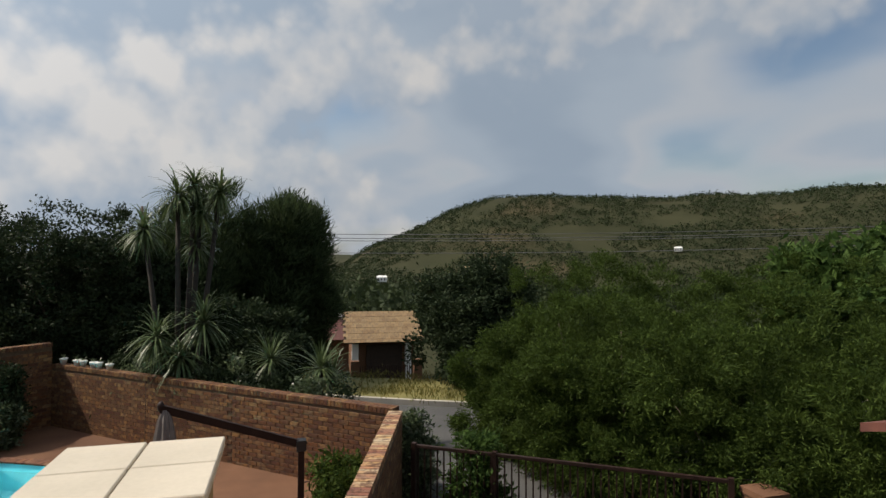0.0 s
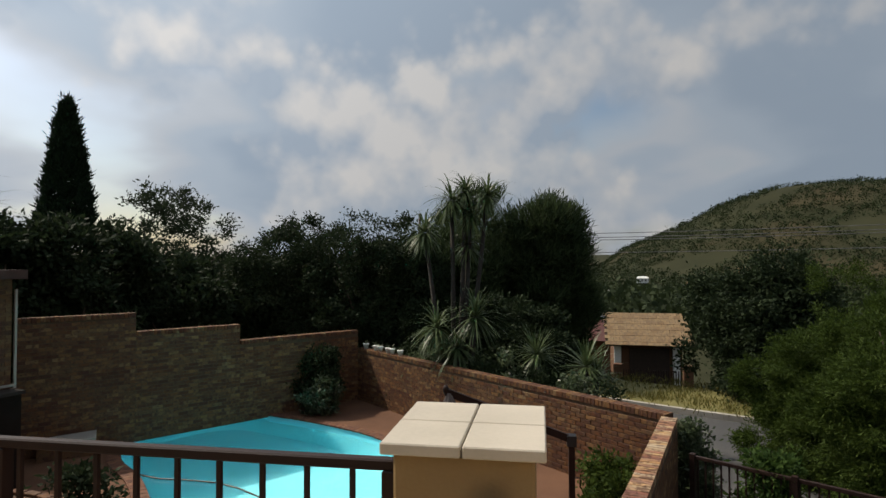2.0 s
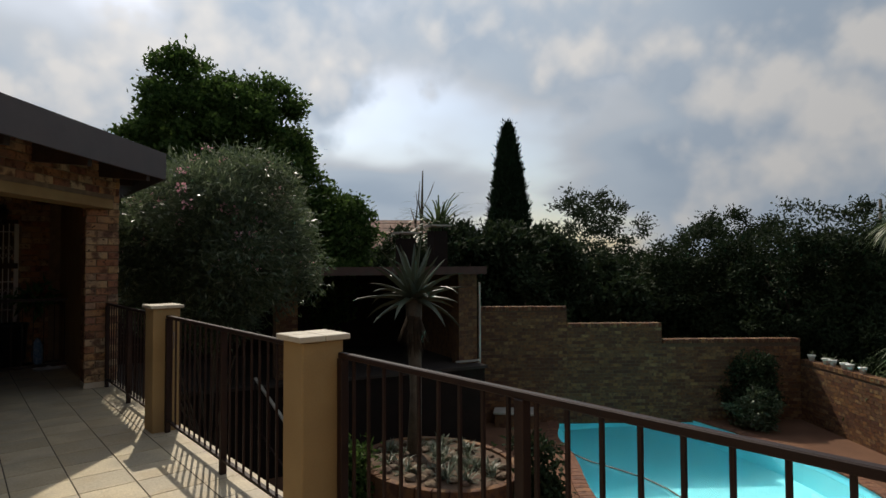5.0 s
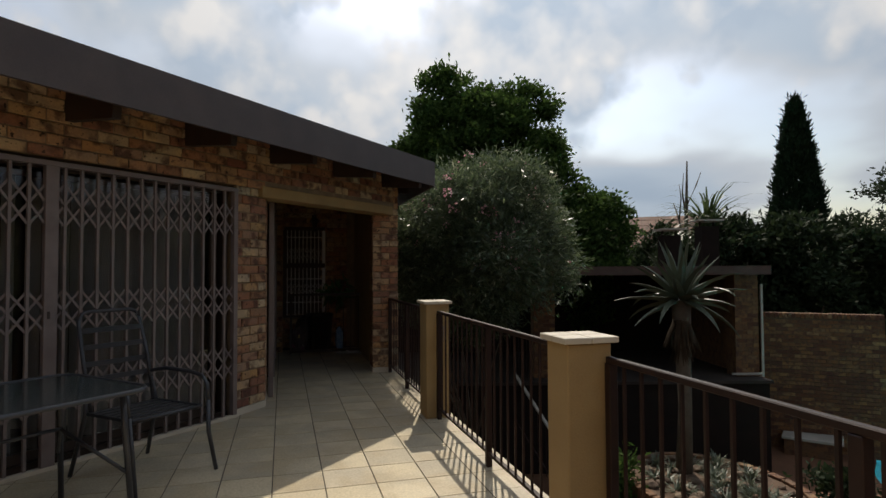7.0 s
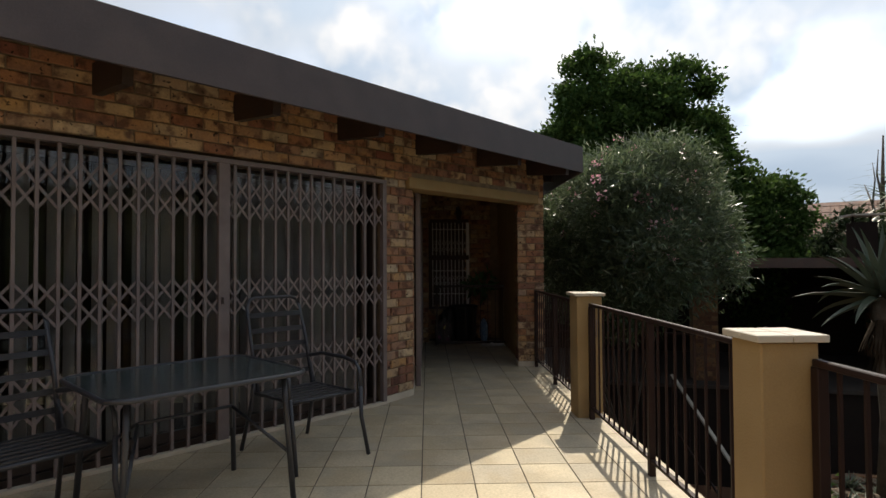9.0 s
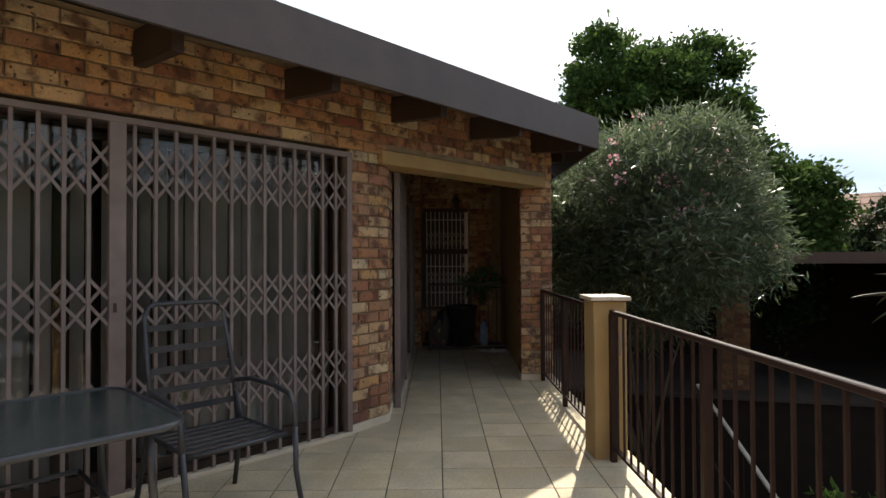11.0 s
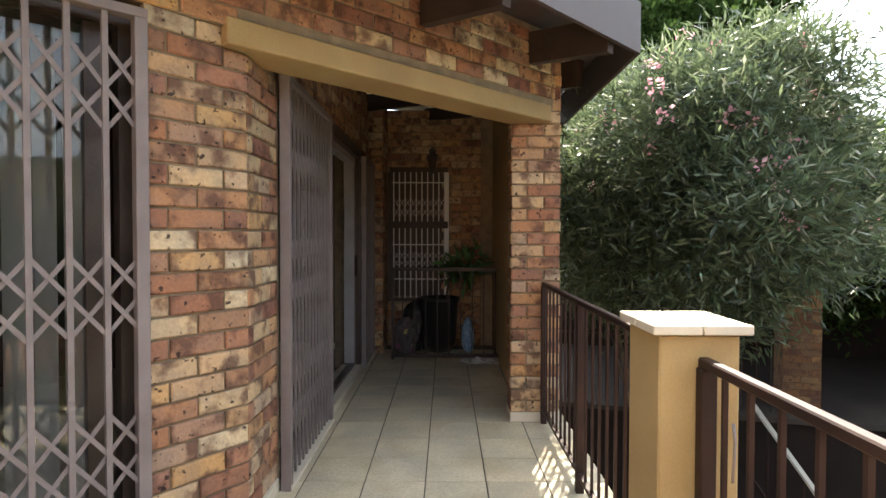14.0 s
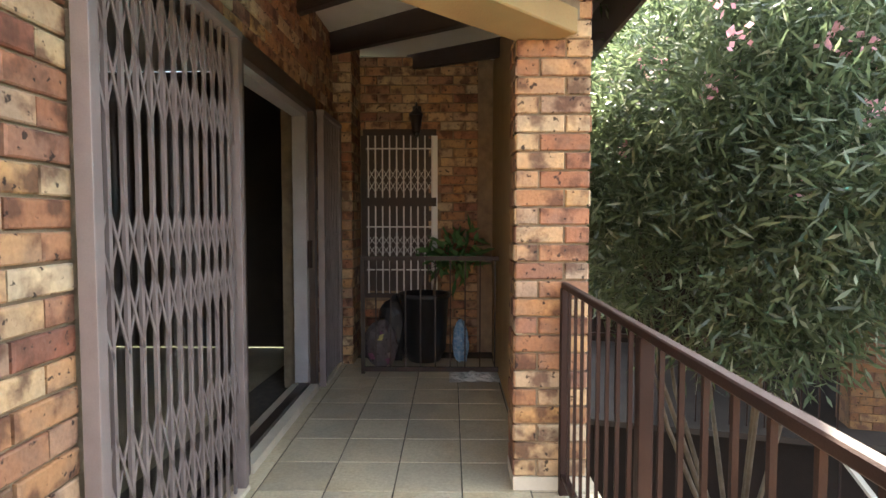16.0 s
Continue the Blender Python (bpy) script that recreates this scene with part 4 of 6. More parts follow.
trellis((0, -0.14, 0), 0, -10.22, -9.60, 2.05, 0.062, "folded taupe trellis security gate beyond the porch door", thick=0.008)


def sliding_doors():
    t = thing("sliding_door", (A[0], A[1], 0), "bronze aluminium sliding doors with dark glass", "door", turn=-45)
    t["kind"] = "structure"
    y = -0.15
    part("door_frame", bx((0.0, y - 0.04, 2.06), (4.4, y + 0.04, 2.13)), M_FRAME, t)
    part("threshold", bx((0.0, y - 0.06, 0), (4.4, y + 0.05, 0.045)), M_FRAME, t)
    part("door_frame", bx((0.0, y - 0.04, 0.045), (0.06, y + 0.04, 2.06)), M_FRAME, t)
    for s in (0.11, 1.45, 2.9, 4.3):
        part("stile", bx((s, y - 0.02, 0.045), (s + 0.06, y + 0.02, 2.06), None, 0.003), M_FRAME, t)
    for a, b in ((0.17, 1.45), (1.51, 2.9), (2.96, 4.3)):
        g = part("pane", bx((a, y - 0.003, 0.05), (b, y + 0.003, 2.055)), M_GLASS, t)
        g.visible_shadow = False
        part("rail", bx((a, y - 0.018, 0.05), (b, y + 0.018, 0.12)), M_FRAME, t)
    return t


sliding_doors()
rng = random.Random(3)
blind = thing("vertical_blind", (A[0], A[1], 0), "pale grey fabric vertical blind hanging behind the glass doors", "blind", turn=-45)
part("track", bx((0.1, -0.34, 2.02), (4.3, -0.30, 2.06)), M_GATE, blind)
s = 0.16
while s < 4.2:
    w = 0.088
    part("slat", bx((-w / 2, -0.0015, 0.08), (w / 2, 0.0015, 2.02), pose(s, -0.32, 0, 0, 0, rng.choice((-36, -44, -50, -55)))), M_BLIND, blind)
    s += 0.098 if s < 1.35 or rng.random() < 0.65 else 0.165


M_LINING = surface("pale grey lining paint", (0.27, 0.245, 0.24), (0.34, 0.31, 0.30), 5, 0.6)


def porch_door():
    t = thing("sliding_door", (-9.05, -0.24, 0), "open bronze aluminium porch door onto a dark room", "door")
    t["kind"] = "structure"
    part("door_frame", bx((-0.50, -0.06, 2.02), (1.0, 0.075, 2.12)), M_FRAME, t)
    part("door_frame", bx((0.94, -0.06, 0), (1.0, 0.075, 2.02)), M_FRAME, t)
    part("door_frame", bx((-0.50, -0.06, 0), (-0.43, 0.075, 2.02)), M_FRAME, t)
    part("threshold", bx((-0.43, -0.1, 0), (0.94, 0.09, 0.05)), M_CAP, t)
    part("track", bx((-0.43, -0.03, 0.05), (0.94, 0.03, 0.075)), M_FRAME, t)
    part("lining", bx((-0.43, -0.065, 0.075), (-0.37, 0.03, 2.02)), M_LINING, t, "pale grey painted door lining")
    part("lining", bx((-0.37, -0.065, 1.975), (0.94, 0.03, 2.02)), M_LINING, t, "pale grey painted door lining")
    part("door_frame", bx((1.0, -0.04, 2.02), (2.1, 0.03, 2.12)), M_FRAME, t)
    part("door_frame", bx((1.0, -0.04, 0.0), (2.1, 0.03, 0.08)), M_FRAME, t)
    part("pane", bx((1.0, -0.01, 0.08), (2.1, -0.004, 2.02)), M_GLASS, t).visible_shadow = False
    part("lock", bx((-0.42, 0.032, 0.9), (-0.38, 0.06, 1.1), None, 0.004), M_RAIL, t)
    return t


porch_door()
M_GUARD = surface("off-white guard paint", (0.62, 0.60, 0.57), (0.7, 0.68, 0.65), 6, 0.5)


def back_window():
    t = thing("window_1", (-10.70, 0.0, 0), "narrow window with a white trellis burglar guard", "window", kind="structure")
    # opaque dark sheet for the pane, coloured as the unlit room behind it
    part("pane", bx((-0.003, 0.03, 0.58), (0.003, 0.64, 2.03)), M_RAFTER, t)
    part("window_frame", bx((-0.05, 0.0, 2.02), (0.012, 0.68, 2.08)), M_RAFTER, t)
    part("window_frame", bx((-0.05, -0.02, 0.55), (0.012, 0.03, 2.02)), M_RAFTER, t)
    part("window_frame", bx((-0.05, 0.64, 0.55), (0.012, 0.69, 2.02)), M_WHITE, t)
    part("window_frame", bx((0.036, 0.0, 1.37), (0.05, 0.68, 1.45)), M_RAFTER, t)
    part("window_sill", bx((-0.05, -0.02, 0.52), (0.03, 0.70, 0.56)), M_RAFTER, t)
    ys = [0.05 + i * 0.0655 for i in range(10)]
    for yy in ys:
        part("bar", bx((0.014, yy - 0.006, 0.56), (0.026, yy + 0.006, 2.02)), M_GUARD, t)
    for z in (1.90, 1.18, 0.78):
        part("bar", bx((0.016, 0.03, z - 0.006), (0.024, 0.65, z + 0.006)), M_GUARD, t)
    bm = bmesh.new()
    for z0, z1 in ((1.50, 1.72), (0.92, 1.1)):
        for a, b in zip(ys, ys[1:]):
            for k in range(2):
                h = (z1 - z0) / 2
                bar(bm, (0.03, a, z0 + k * h), (0.03, b, z0 + (k + 1) * h), 0.012, 0.004)
                bar(bm, (0.034, a, z0 + (k + 1) * h), (0.034, b, z0 + k * h), 0.012, 0.004)
    part("lattice", bm, M_GUARD, t)
    return t


back_window()
low_gate = thing("low_gate", (-9.95, 0.09, 0), "low dark steel gate across the end of the porch", "gate")
part("frame", bx((-0.015, 0, 0.02), (0.015, 1.2, 0.055)), M_RAFTER, low_gate)
part("frame", bx((-0.015, 0, 0.92), (0.015, 1.2, 0.955)), M_RAFTER, low_gate)
for y in (0.0, 1.17):
    part("frame", bx((-0.015, y, 0.0), (0.015, y + 0.03, 0.92)), M_RAFTER, low_gate)
for i in range(1, 10):
    part("bar", bx((-0.005, i * 0.12 - 0.005, 0.05), (0.005, i * 0.12 + 0.005, 0.93)), M_RAFTER, low_gate)

M_BAG = pieces("printed sack", [(0.05, 0.04, 0.06), (0.55, 0.48, 0.46), (0.04, 0.03, 0.05), (0.40, 0.12, 0.24), (0.06, 0.05, 0.10), (0.6, 0.5, 0.16), (0.05, 0.04, 0.05)], island=True, burn_amount=0.1, blotch=25)
M_BLUE = surface("clear blue plastic", (0.10, 0.22, 0.40), (0.30, 0.42, 0.55), 30, 0.25)
M_POLY = surface("clear plastic sheet", (0.55, 0.55, 0.53), (0.7, 0.7, 0.68), 18, 0.2)


def lathe(profile, n=20):
    bm = bmesh.new()
    rings = [[bm.verts.new((r * math.cos(k * math.tau / n), r * math.sin(k * math.tau / n), z)) for k in range(n)] for r, z in profile]
    for a, b in zip(rings, rings[1:]):
        for k in range(n):
            f = bm.faces.new((a[k], a[(k + 1) % n], b[(k + 1) % n], b[k]))
            f.smooth = True
    bm.faces.new(rings[0][::-1])
    bm.faces.new(rings[-1])
    return bm


pot = thing("plant_pot", (-10.42, 0.58, 0), "tall black plastic planter", "pot")
part("body", lathe([(0.14, 0), (0.19, 0.1), (0.21, 0.55), (0.225, 0.56), (0.225, 0.60), (0.2, 0.60), (0.19, 0.55)]), M_BLACK, pot)
part("soil", bx((-0.13, -0.13, 0.52), (0.13, 0.13, 0.555)), M_RAFTER, pot)


def blades(rng, n, length, width, spread=1.0, lift=0.5, droop=0.6, seg=3, base=(0, 0, 0), taper=0.15, down=0.0):
    """Strap leaves that arch out of one point."""
    out = []
    for i in range(n):
        a = rng.uniform(0, math.tau)
        e = rng.uniform(lift - 0.5 * spread, lift + 0.5 * spread)
        ln = length * rng.uniform(0.75, 1.1)
        d = np.array((math.cos(a) * math.cos(e), math.sin(a) * math.cos(e), math.sin(e)))
        s = np.array((-math.sin(a), math.cos(a), 0))
        p = np.array(base, dtype=float) + d * 0.04
        prev = [p - s * width / 2, p + s * width / 2]
        for k in range(1, seg + 1):
            u = k / seg
            d2 = d.copy()
            d2[2] -= droop * u + down
            d2 /= np.linalg.norm(d2)
            p = p + d2 * ln / seg
            w = width * (1 - u) ** 0.7 + width * taper * (1 - u)
            w = max(w, 0.004)
            cur = [p - s * w / 2, p + s * w / 2]
            out.append([prev[0], prev[1], cur[1], cur[0]])
            prev = cur
    return out


L_FERN = leafy("bright pot plant leaf", (0.05, 0.12, 0.04), (0.11, 0.22, 0.08))
rng_n = np.random.default_rng(11)
fern = thing("potted_plant", (-10.38, 0.66, 0.56), "green feathery pot plant in the black planter", "plant")
cc = rng_n.normal(0, 1, (9, 3)) * np.array((0.07, 0.13, 0.10)) + np.array((0.03, 0.14, 0.38))
part("leaf_mass", quads_mesh("leaf_mass", leaves(rng_n, cc, (0.05, 0.06, 0.05), 22, 0.15, 0.045, 0.7), L_FERN), L_FERN, fern)
part("stem", tube(bmesh.new(), [(0, 0, -0.03), (0.01, 0.02, 0.18), (0.02, 0.1, 0.36)], [0.014, 0.010, 0.008], 6), M_BARK, fern)


def sack(at, size, mat, label, seed):
    t = thing("plastic_bag", at, label, "bag")
    bm = bmesh.new()
    bmesh.ops.create_icosphere(bm, subdivisions=3, radius=1.0)
    for v in bm.verts:
        k = 1 + 0.25 * noise.noise(v.co * 2.3 + Vector((seed, 0, 0)))
        v.co = Vector((v.co.x * size[0] * k, v.co.y * size[1] * k, max(-0.72, v.co.z) * size[2] * k))
    low = min(v.co.z for v in bm.verts)
    for v in bm.verts:
        v.co.z -= low
    for v in [v for v in bm.verts if v.co.z < 0.06 * size[2]]:
        v.co.z = 0
    bmesh.ops.split_edges(bm, edges=[e for i, e in enumerate(bm.edges) if i % 3 == 0])
    part("sack", bm, mat, t)


sack((-10.2, 0.22, 0), (0.10, 0.14, 0.22), M_BAG, "crumpled printed plastic shopping bag", 1)
sack((-10.4, 0.30, 0.0), (0.12, 0.13, 0.3), M_BLACK, "grey plastic refuse sack behind the low gate", 2)
sack((-10.35, 0.90, 0), (0.06, 0.07, 0.2), M_BLUE, "small clear and blue plastic packet", 3)
poly = thing("plastic_sheet", (-9.86, 1.0, 0), "crumpled clear plastic wrapping lying on the tiles", "litter")
bm = bmesh.new()
bmesh.ops.create_grid(bm, x_segments=16, y_segments=16, size=0.17)
for v in bm.verts:
    v.co.z = 0.004 + abs(noise.noise(v.co * 14)) * 0.075 * (1 - min(1, v.co.length / 0.26))
    v.co.y *= 1.15
part("sheet", bm, M_POLY, poly)


def wall_lantern():
    t = thing("wall_lantern", (-10.70, 0.50, 2.18), "black wrought coach lantern on the brick wall", "lamp")
    part("back_plate", bx((0, -0.04, -0.07), (0.015, 0.04, 0.11), None, 0.004), M_BLACK, t)
    part("arm", tube(bmesh.new(), [(0.01, 0, 0.08), (0.10, 0, 0.12), (0.14, 0, 0.06)], 0.008, 6), M_BLACK, t)
    part("cap", lathe([(0.075, 0.0), (0.07, 0.01), (0.02, 0.055), (0.008, 0.07)], 6), M_BLACK, t).location = (0.14, 0, 0.0)
    part("glass", lathe([(0.035, -0.15), (0.062, 0.0)], 6), M_FRAME, t).location = (0.14, 0, 0)
    part("base", lathe([(0.015, -0.19), (0.038, -0.15)], 6), M_BLACK, t).location = (0.14, 0, 0)


wall_lantern()

M_STEEL = surface("charcoal coated steel", (0.022, 0.024, 0.03), (0.035, 0.037, 0.045), 9, 0.4, bump=0.05)
M_TABLE_GLASS = surface("dark table glass", (0.025, 0.032, 0.03), (0.04, 0.048, 0.046), 4, 0.12, bump=0.02, rvar=0.05)


def rounded(w, d, r, n=6):
    out = []
    for cx, cy, a0 in ((w - r, d - r, 0), (r, d - r, 90), (r, r, 180), (w - r, r, 270)):
        for k in range(n + 1):
            a = radians(a0 + 90 * k / n)
            out.append((cx + r * math.cos(a), cy + r * math.sin(a)))
    return out


def patio_table(m):
    t = thing("patio_table", (0, 0, 0), "charcoal steel patio table with a dark glass top", "table")
    t.matrix_basis = m
    W, D = 1.02, 0.84
    part("tabletop", prism(bmesh.new(), [(x - W / 2, y - D / 2) for x, y in rounded(W, D, 0.12)], 0.708, 0.718), M_TABLE_GLASS, t)
    bm = bmesh.new()
    loop = [(x - W / 2, y - D / 2, 0.712) for x, y in rounded(W, D, 0.12)]
    tube(bm, loop + [loop[0], loop[1]], 0.013, 8, False)
    part("rim", bm, M_STEEL, t)
    for sx in (-1, 1):
        for sy in (-1, 1):
            part("leg", tube(bmesh.new(), [(sx * 0.40, sy * 0.31, 0.70), (sx * 0.41, sy * 0.32, 0.5), (sx * 0.44, sy * 0.35, 0.0)], 0.016, 8), M_STEEL, t)
        part("brace", tube(bmesh.new(), [(sx * 0.41, -0.33, 0.28), (sx * 0.25, 0, 0.5), (sx * 0.41, 0.33, 0.28)], 0.010, 6), M_STEEL, t)
    part("brace", tube(bmesh.new(), [(-0.25, 0, 0.5), (0.25, 0, 0.5)], 0.010, 6), M_STEEL, t)
    return t


def patio_chair(m):
    """Local: sitter looks along +y, the back legs stand at y = 0."""
    t = thing("patio_chair", (0, 0, 0), "charcoal steel patio armchair with a slatted back and seat", "chair", "chairs at the patio table")
    t.matrix_basis = m
    bm = bmesh.new()
    tube(bm, [(-0.22, 0.17, 0.42), (-0.225, 0.08, 0.75), (-0.215, 0.0, 1.0), (-0.19, -0.015, 1.05), (-0.15, -0.02, 1.065), (0.15, -0.02, 1.065), (0.19, -0.015, 1.05), (0.215, 0.0, 1.0), (0.225, 0.08, 0.75), (0.22, 0.17, 0.42)], 0.013, 8)
    bf = part("back_frame", bm, M_STEEL, t)
    for i, z in enumerate((0.52, 0.62, 0.72, 0.83, 0.94)):
        y = 0.13 - (z - 0.5) * 0.245
        part("back_slat", bar(bmesh.new(), (-0.22, y, z), (0.22, y, z), 0.008, 0.034), M_STEEL, bf)
    sf = part("seat_frame", tube(bmesh.new(), [(-0.24, 0.16, 0.415), (-0.24, 0.66, 0.425), (0.24, 0.66, 0.425), (0.24, 0.16, 0.415)], 0.012, 6), M_STEEL, t)
    for i in range(7):
        y = 0.20 + i * 0.07
        part("seat_slat", bar(bmesh.new(), (-0.23, y, 0.42), (0.23, y, 0.42), 0.04, 0.008), M_STEEL, sf)
    for s in (-1, 1):
        part("armrest", tube(bmesh.new(), [(s * 0.225, 0.11, 0.62), (s * 0.26, 0.25, 0.645), (s * 0.27, 0.50, 0.64), (s * 0.275, 0.62, 0.62), (s * 0.28, 0.67, 0.57), (s * 0.28, 0.68, 0.45)], 0.014, 8), M_STEEL, t)
        part("front_leg", tube(bmesh.new(), [(s * 0.28, 0.68, 0.46), (s * 0.27, 0.70, 0.25), (s * 0.285, 0.76, 0.0)], 0.014, 8), M_STEEL, t)
        part("back_leg", tube(bmesh.new(), [(s * 0.225, 0.13, 0.58), (s * 0.25, 0.16, 0.40), (s * 0.27, 0.03, 0.0)], 0.014, 8), M_STEEL, t)
    return t


patio_table(DIAG @ pose(2.23, 0.95, 0))
chair = patio_chair(DIAG @ pose(1.30, 0.24, 0))
copy_thing(chair, DIAG @ pose(2.95, 0.30, 0, 0, 0, 8))

# latch on the railing and a bracket on the corner pillar
latch = thing("gate_latch", (-5.40, 1.37, 0.70), "small pale hook hanging on the railing", "hook")
part("hook", tube(bmesh.new(), [(0, -0.02, 0.13), (0.02, -0.03, 0.14), (0.03, -0.03, 0.10), (0.02, -0.03, 0.0)], 0.004, 6), M_GATE, latch)
bracket = thing("pillar_bracket", (-0.25, 1.178, 0.86), "small dark metal bracket on the pillar face", "bracket")
part("plate", bx((-0.035, -0.02, 0), (0.035, 0.0, 0.09), None, 0.008), M_RAIL, bracket)


# ---- garden things ----
def stair_rail():
    t = thing("stair_handrail", (-10.6, 4.2, G), "dark steel stair handrail, its top bar coloured pale as if sunlit", "handrail")
    p, q = Vector((0, 0, 1.95)), Vector((2.3, 0.15, 0.70))
    # pale colour stands in for sun on the steel bar
    part("handrail", bar(bmesh.new(), p, q, 0.05, 0.03), M_KERB, t)
    for i in range(9):
        u = i / 8
        v = p.lerp(q, u)
        part("baluster", bar(bmesh.new(), v, Vector((v.x, v.y, max(0, v.z - 0.9 if i not in (0, 8) else 0))), 0.016), M_RAIL, t)
    part("lower_rail", bar(bmesh.new(), p - Vector((0, 0, 0.85)), q - Vector((0, 0, 0.72)), 0.025, 0.025), M_RAIL, t)


stair_rail()


def umbrella():
    t = thing("cantilever_umbrella", (0.27, 8.48, G), "closed cantilever garden umbrella on a dark steel arm", "umbrella")
    part("base_plate", bx((-0.35, -0.35, 0), (0.35, 0.35, 0.06), None, 0.01), M_BLACK, t)
    part("pole", bx((-0.045, -0.045, 0.06), (0.045, 0.045, 1.56), None, 0.006), M_RAIL, t)
    tip = Vector((-1.78, -0.33, 2.21))
    part("arm", bar(bmesh.new(), (0.06, 0.01, 1.49), tip, 0.07, 0.10), M_RAIL, t)
    part("collar", bx((-0.07, -0.07, 1.42), (0.07, 0.07, 1.58), None, 0.01), M_BLACK, t)
    part("crank", tube(bmesh.new(), [(0.05, 0.05, 0.95), (0.12, 0.05, 0.95), (0.12, 0.05, 0.82)], 0.012, 6), M_RAIL, t)
    bm = bmesh.new()
    n = 20
    prof = [(0.03, 0.0), (0.07, -0.12), (0.11, -0.4), (0.14, -0.9), (0.13, -1.35), (0.09, -1.5)]
    rings = [[bm.verts.new((tip.x + 0.05 + math.cos(k * math.tau / n) * r * (1 + 0.3 * (k % 2)), tip.y + math.sin(k * math.tau / n) * r * (1 + 0.3 * (k % 2)), tip.z + z - 0.02)) for k in range(n)] for r, z in prof]
    for a, b in zip(rings, rings[1:]):
        for k in range(n):
            bm.faces.new((a[k], a[(k + 1) % n], b[(k + 1) % n], b[k]))
    bm.faces.new(rings[0]); bm.faces.new(rings[-1][::-1])
    bmesh.ops.recalc_face_normals(bm, faces=bm.faces)
    part("canopy", bm, surface("grey umbrella cloth", (0.14, 0.12, 0.11), (0.22, 0.19, 0.17), 8, 0.9, bump=0.2), t, "folded grey-brown cloth canopy")
    part("finial", lathe([(0.02, -0.05), (0.045, 0.0), (0.045, 0.05), (0.02, 0.09)], 8), M_RAIL, t).location = tip
    return t


umbrella()


def drive_gate():
    p, q = Vector((1.95, 8.75)), Vector((5.65, 6.2))
    d = (q - p).normalized()
    ln = (q - p).length
    t = thing("driveway_gate", (p.x, p.y, G - 0.2), "dark brown steel palisade driveway gate", "gate", turn=math.degrees(math.atan2(d.y, d.x)))
    top = 1.5
    part("top_rail", bx((0, -0.025, top - 0.05), (ln, 0.025, top), None, 0.004), M_RAIL, t)
    part("bottom_rail", bx((0, -0.025, 0.1), (ln, 0.025, 0.15), None, 0.004), M_RAIL, t)
    for x in (0.0, 1.28, ln - 0.06):
        part("post", bx((x, -0.04, 0), (x + 0.07, 0.04, top + 0.02)), M_RAIL, t)
    me = mesh_of(bx((-0.01, -0.01, 0.12), (0.01, 0.01, top - 0.02)), "bar")
    me.materials.append(M_RAIL)
    for i in range(1, int(ln / 0.105)):
        ob = new("bar", me)
        ob.parent = t
        ob.matrix_basis = pose(i * 0.105, 0, 0)
    g = thing("gate_post", (q.x + 0.1, q.y - 0.2, G - 0.35), "low face brick gate post with a brick cap", "post")
    part("shaft", bx((0, -0.2, 0), (0.36, 0.16, 1.50)), M_YARD_STUFF, g)
    part("cap", bx((-0.02, -0.22, 1.50), (0.38, 0.18, 1.58)), M_PAVING, g)


drive_gate()
canopy = thing("carport", (7.55, 4.4, G - 0.35), "small red-brown tiled canopy on posts", "canopy")
part("post", bx((-1.05, 0.05, 0), (-0.95, 0.15, 2.62)), M_RAIL, canopy)
part("post", bx((1.15, 0.05, 0), (1.25, 0.15, 2.62)), M_RAIL, canopy)
bm = bmesh.new()
prism(bm, [(-1.25, -0.5), (1.5, -0.5), (1.5, 0.6), (-1.25, 0.6)], 2.56, 2.66)
for v in bm.verts:
    v.co.z += 0.3 * max(0, min(1, (0.6 - v.co.y) / 1.1))
part("roof", bm, surface("red-brown canopy tile", (0.10, 0.035, 0.026), (0.15, 0.055, 0.038), 4, 0.8), canopy)

# rockery with the aloe, low plinth beside the pool
M_STONE = pieces("rockery stone", [(0.20, 0.13, 0.075), (0.13, 0.09, 0.055), (0.27, 0.19, 0.11), (0.22, 0.10, 0.05)], blotch=5, fleck_amount=0.1, burn_amount=0.4)
rock_bed = thing("rockery_bed", (-7.0, 5.55, G), "curved brick planter filled with earth", "planter")
bm = bmesh.new()
n = 40
prism(bm, [(1.25 * math.cos(k * math.tau / n), 1.0 * math.sin(k * math.tau / n)) for k in range(n)], 0, 1.02)
part("earth", bm, surface("planter earth", (0.065, 0.037, 0.021), (0.11, 0.064, 0.035), 6, 0.95, bump=0.6, fine=40), rock_bed)
me = mesh_of(bx((-0.11, -0.05, 0), (0.11, 0.06, 1.06), None, 0.006), "edging_brick")
me.materials.append(M_YARD_BRICK)
for k in range(32):
    a = k * math.tau / 32
    ob = new("edging_brick", me)
    ob.parent = rock_bed
    ob.matrix_basis = pose(1.28 * math.cos(a), 1.03 * math.sin(a), 0, 0, 0, math.degrees(math.atan2(1.03 * math.cos(a), -1.28 * math.sin(a))))
rr = random.Random(5)
stone_meshes = []
for k in range(6):
    bm = bmesh.new()
    bmesh.ops.create_icosphere(bm, subdivisions=2, radius=1.0)
    for v in bm.verts:
        v.co *= 1 + 0.35 * noise.noise(v.co * 1.6 + Vector((k * 7.0, 0, 0)))
        v.co.z *= 0.6
    me = mesh_of(bm, "stone")
    me.materials.append(M_STONE)
    stone_meshes.append(me)
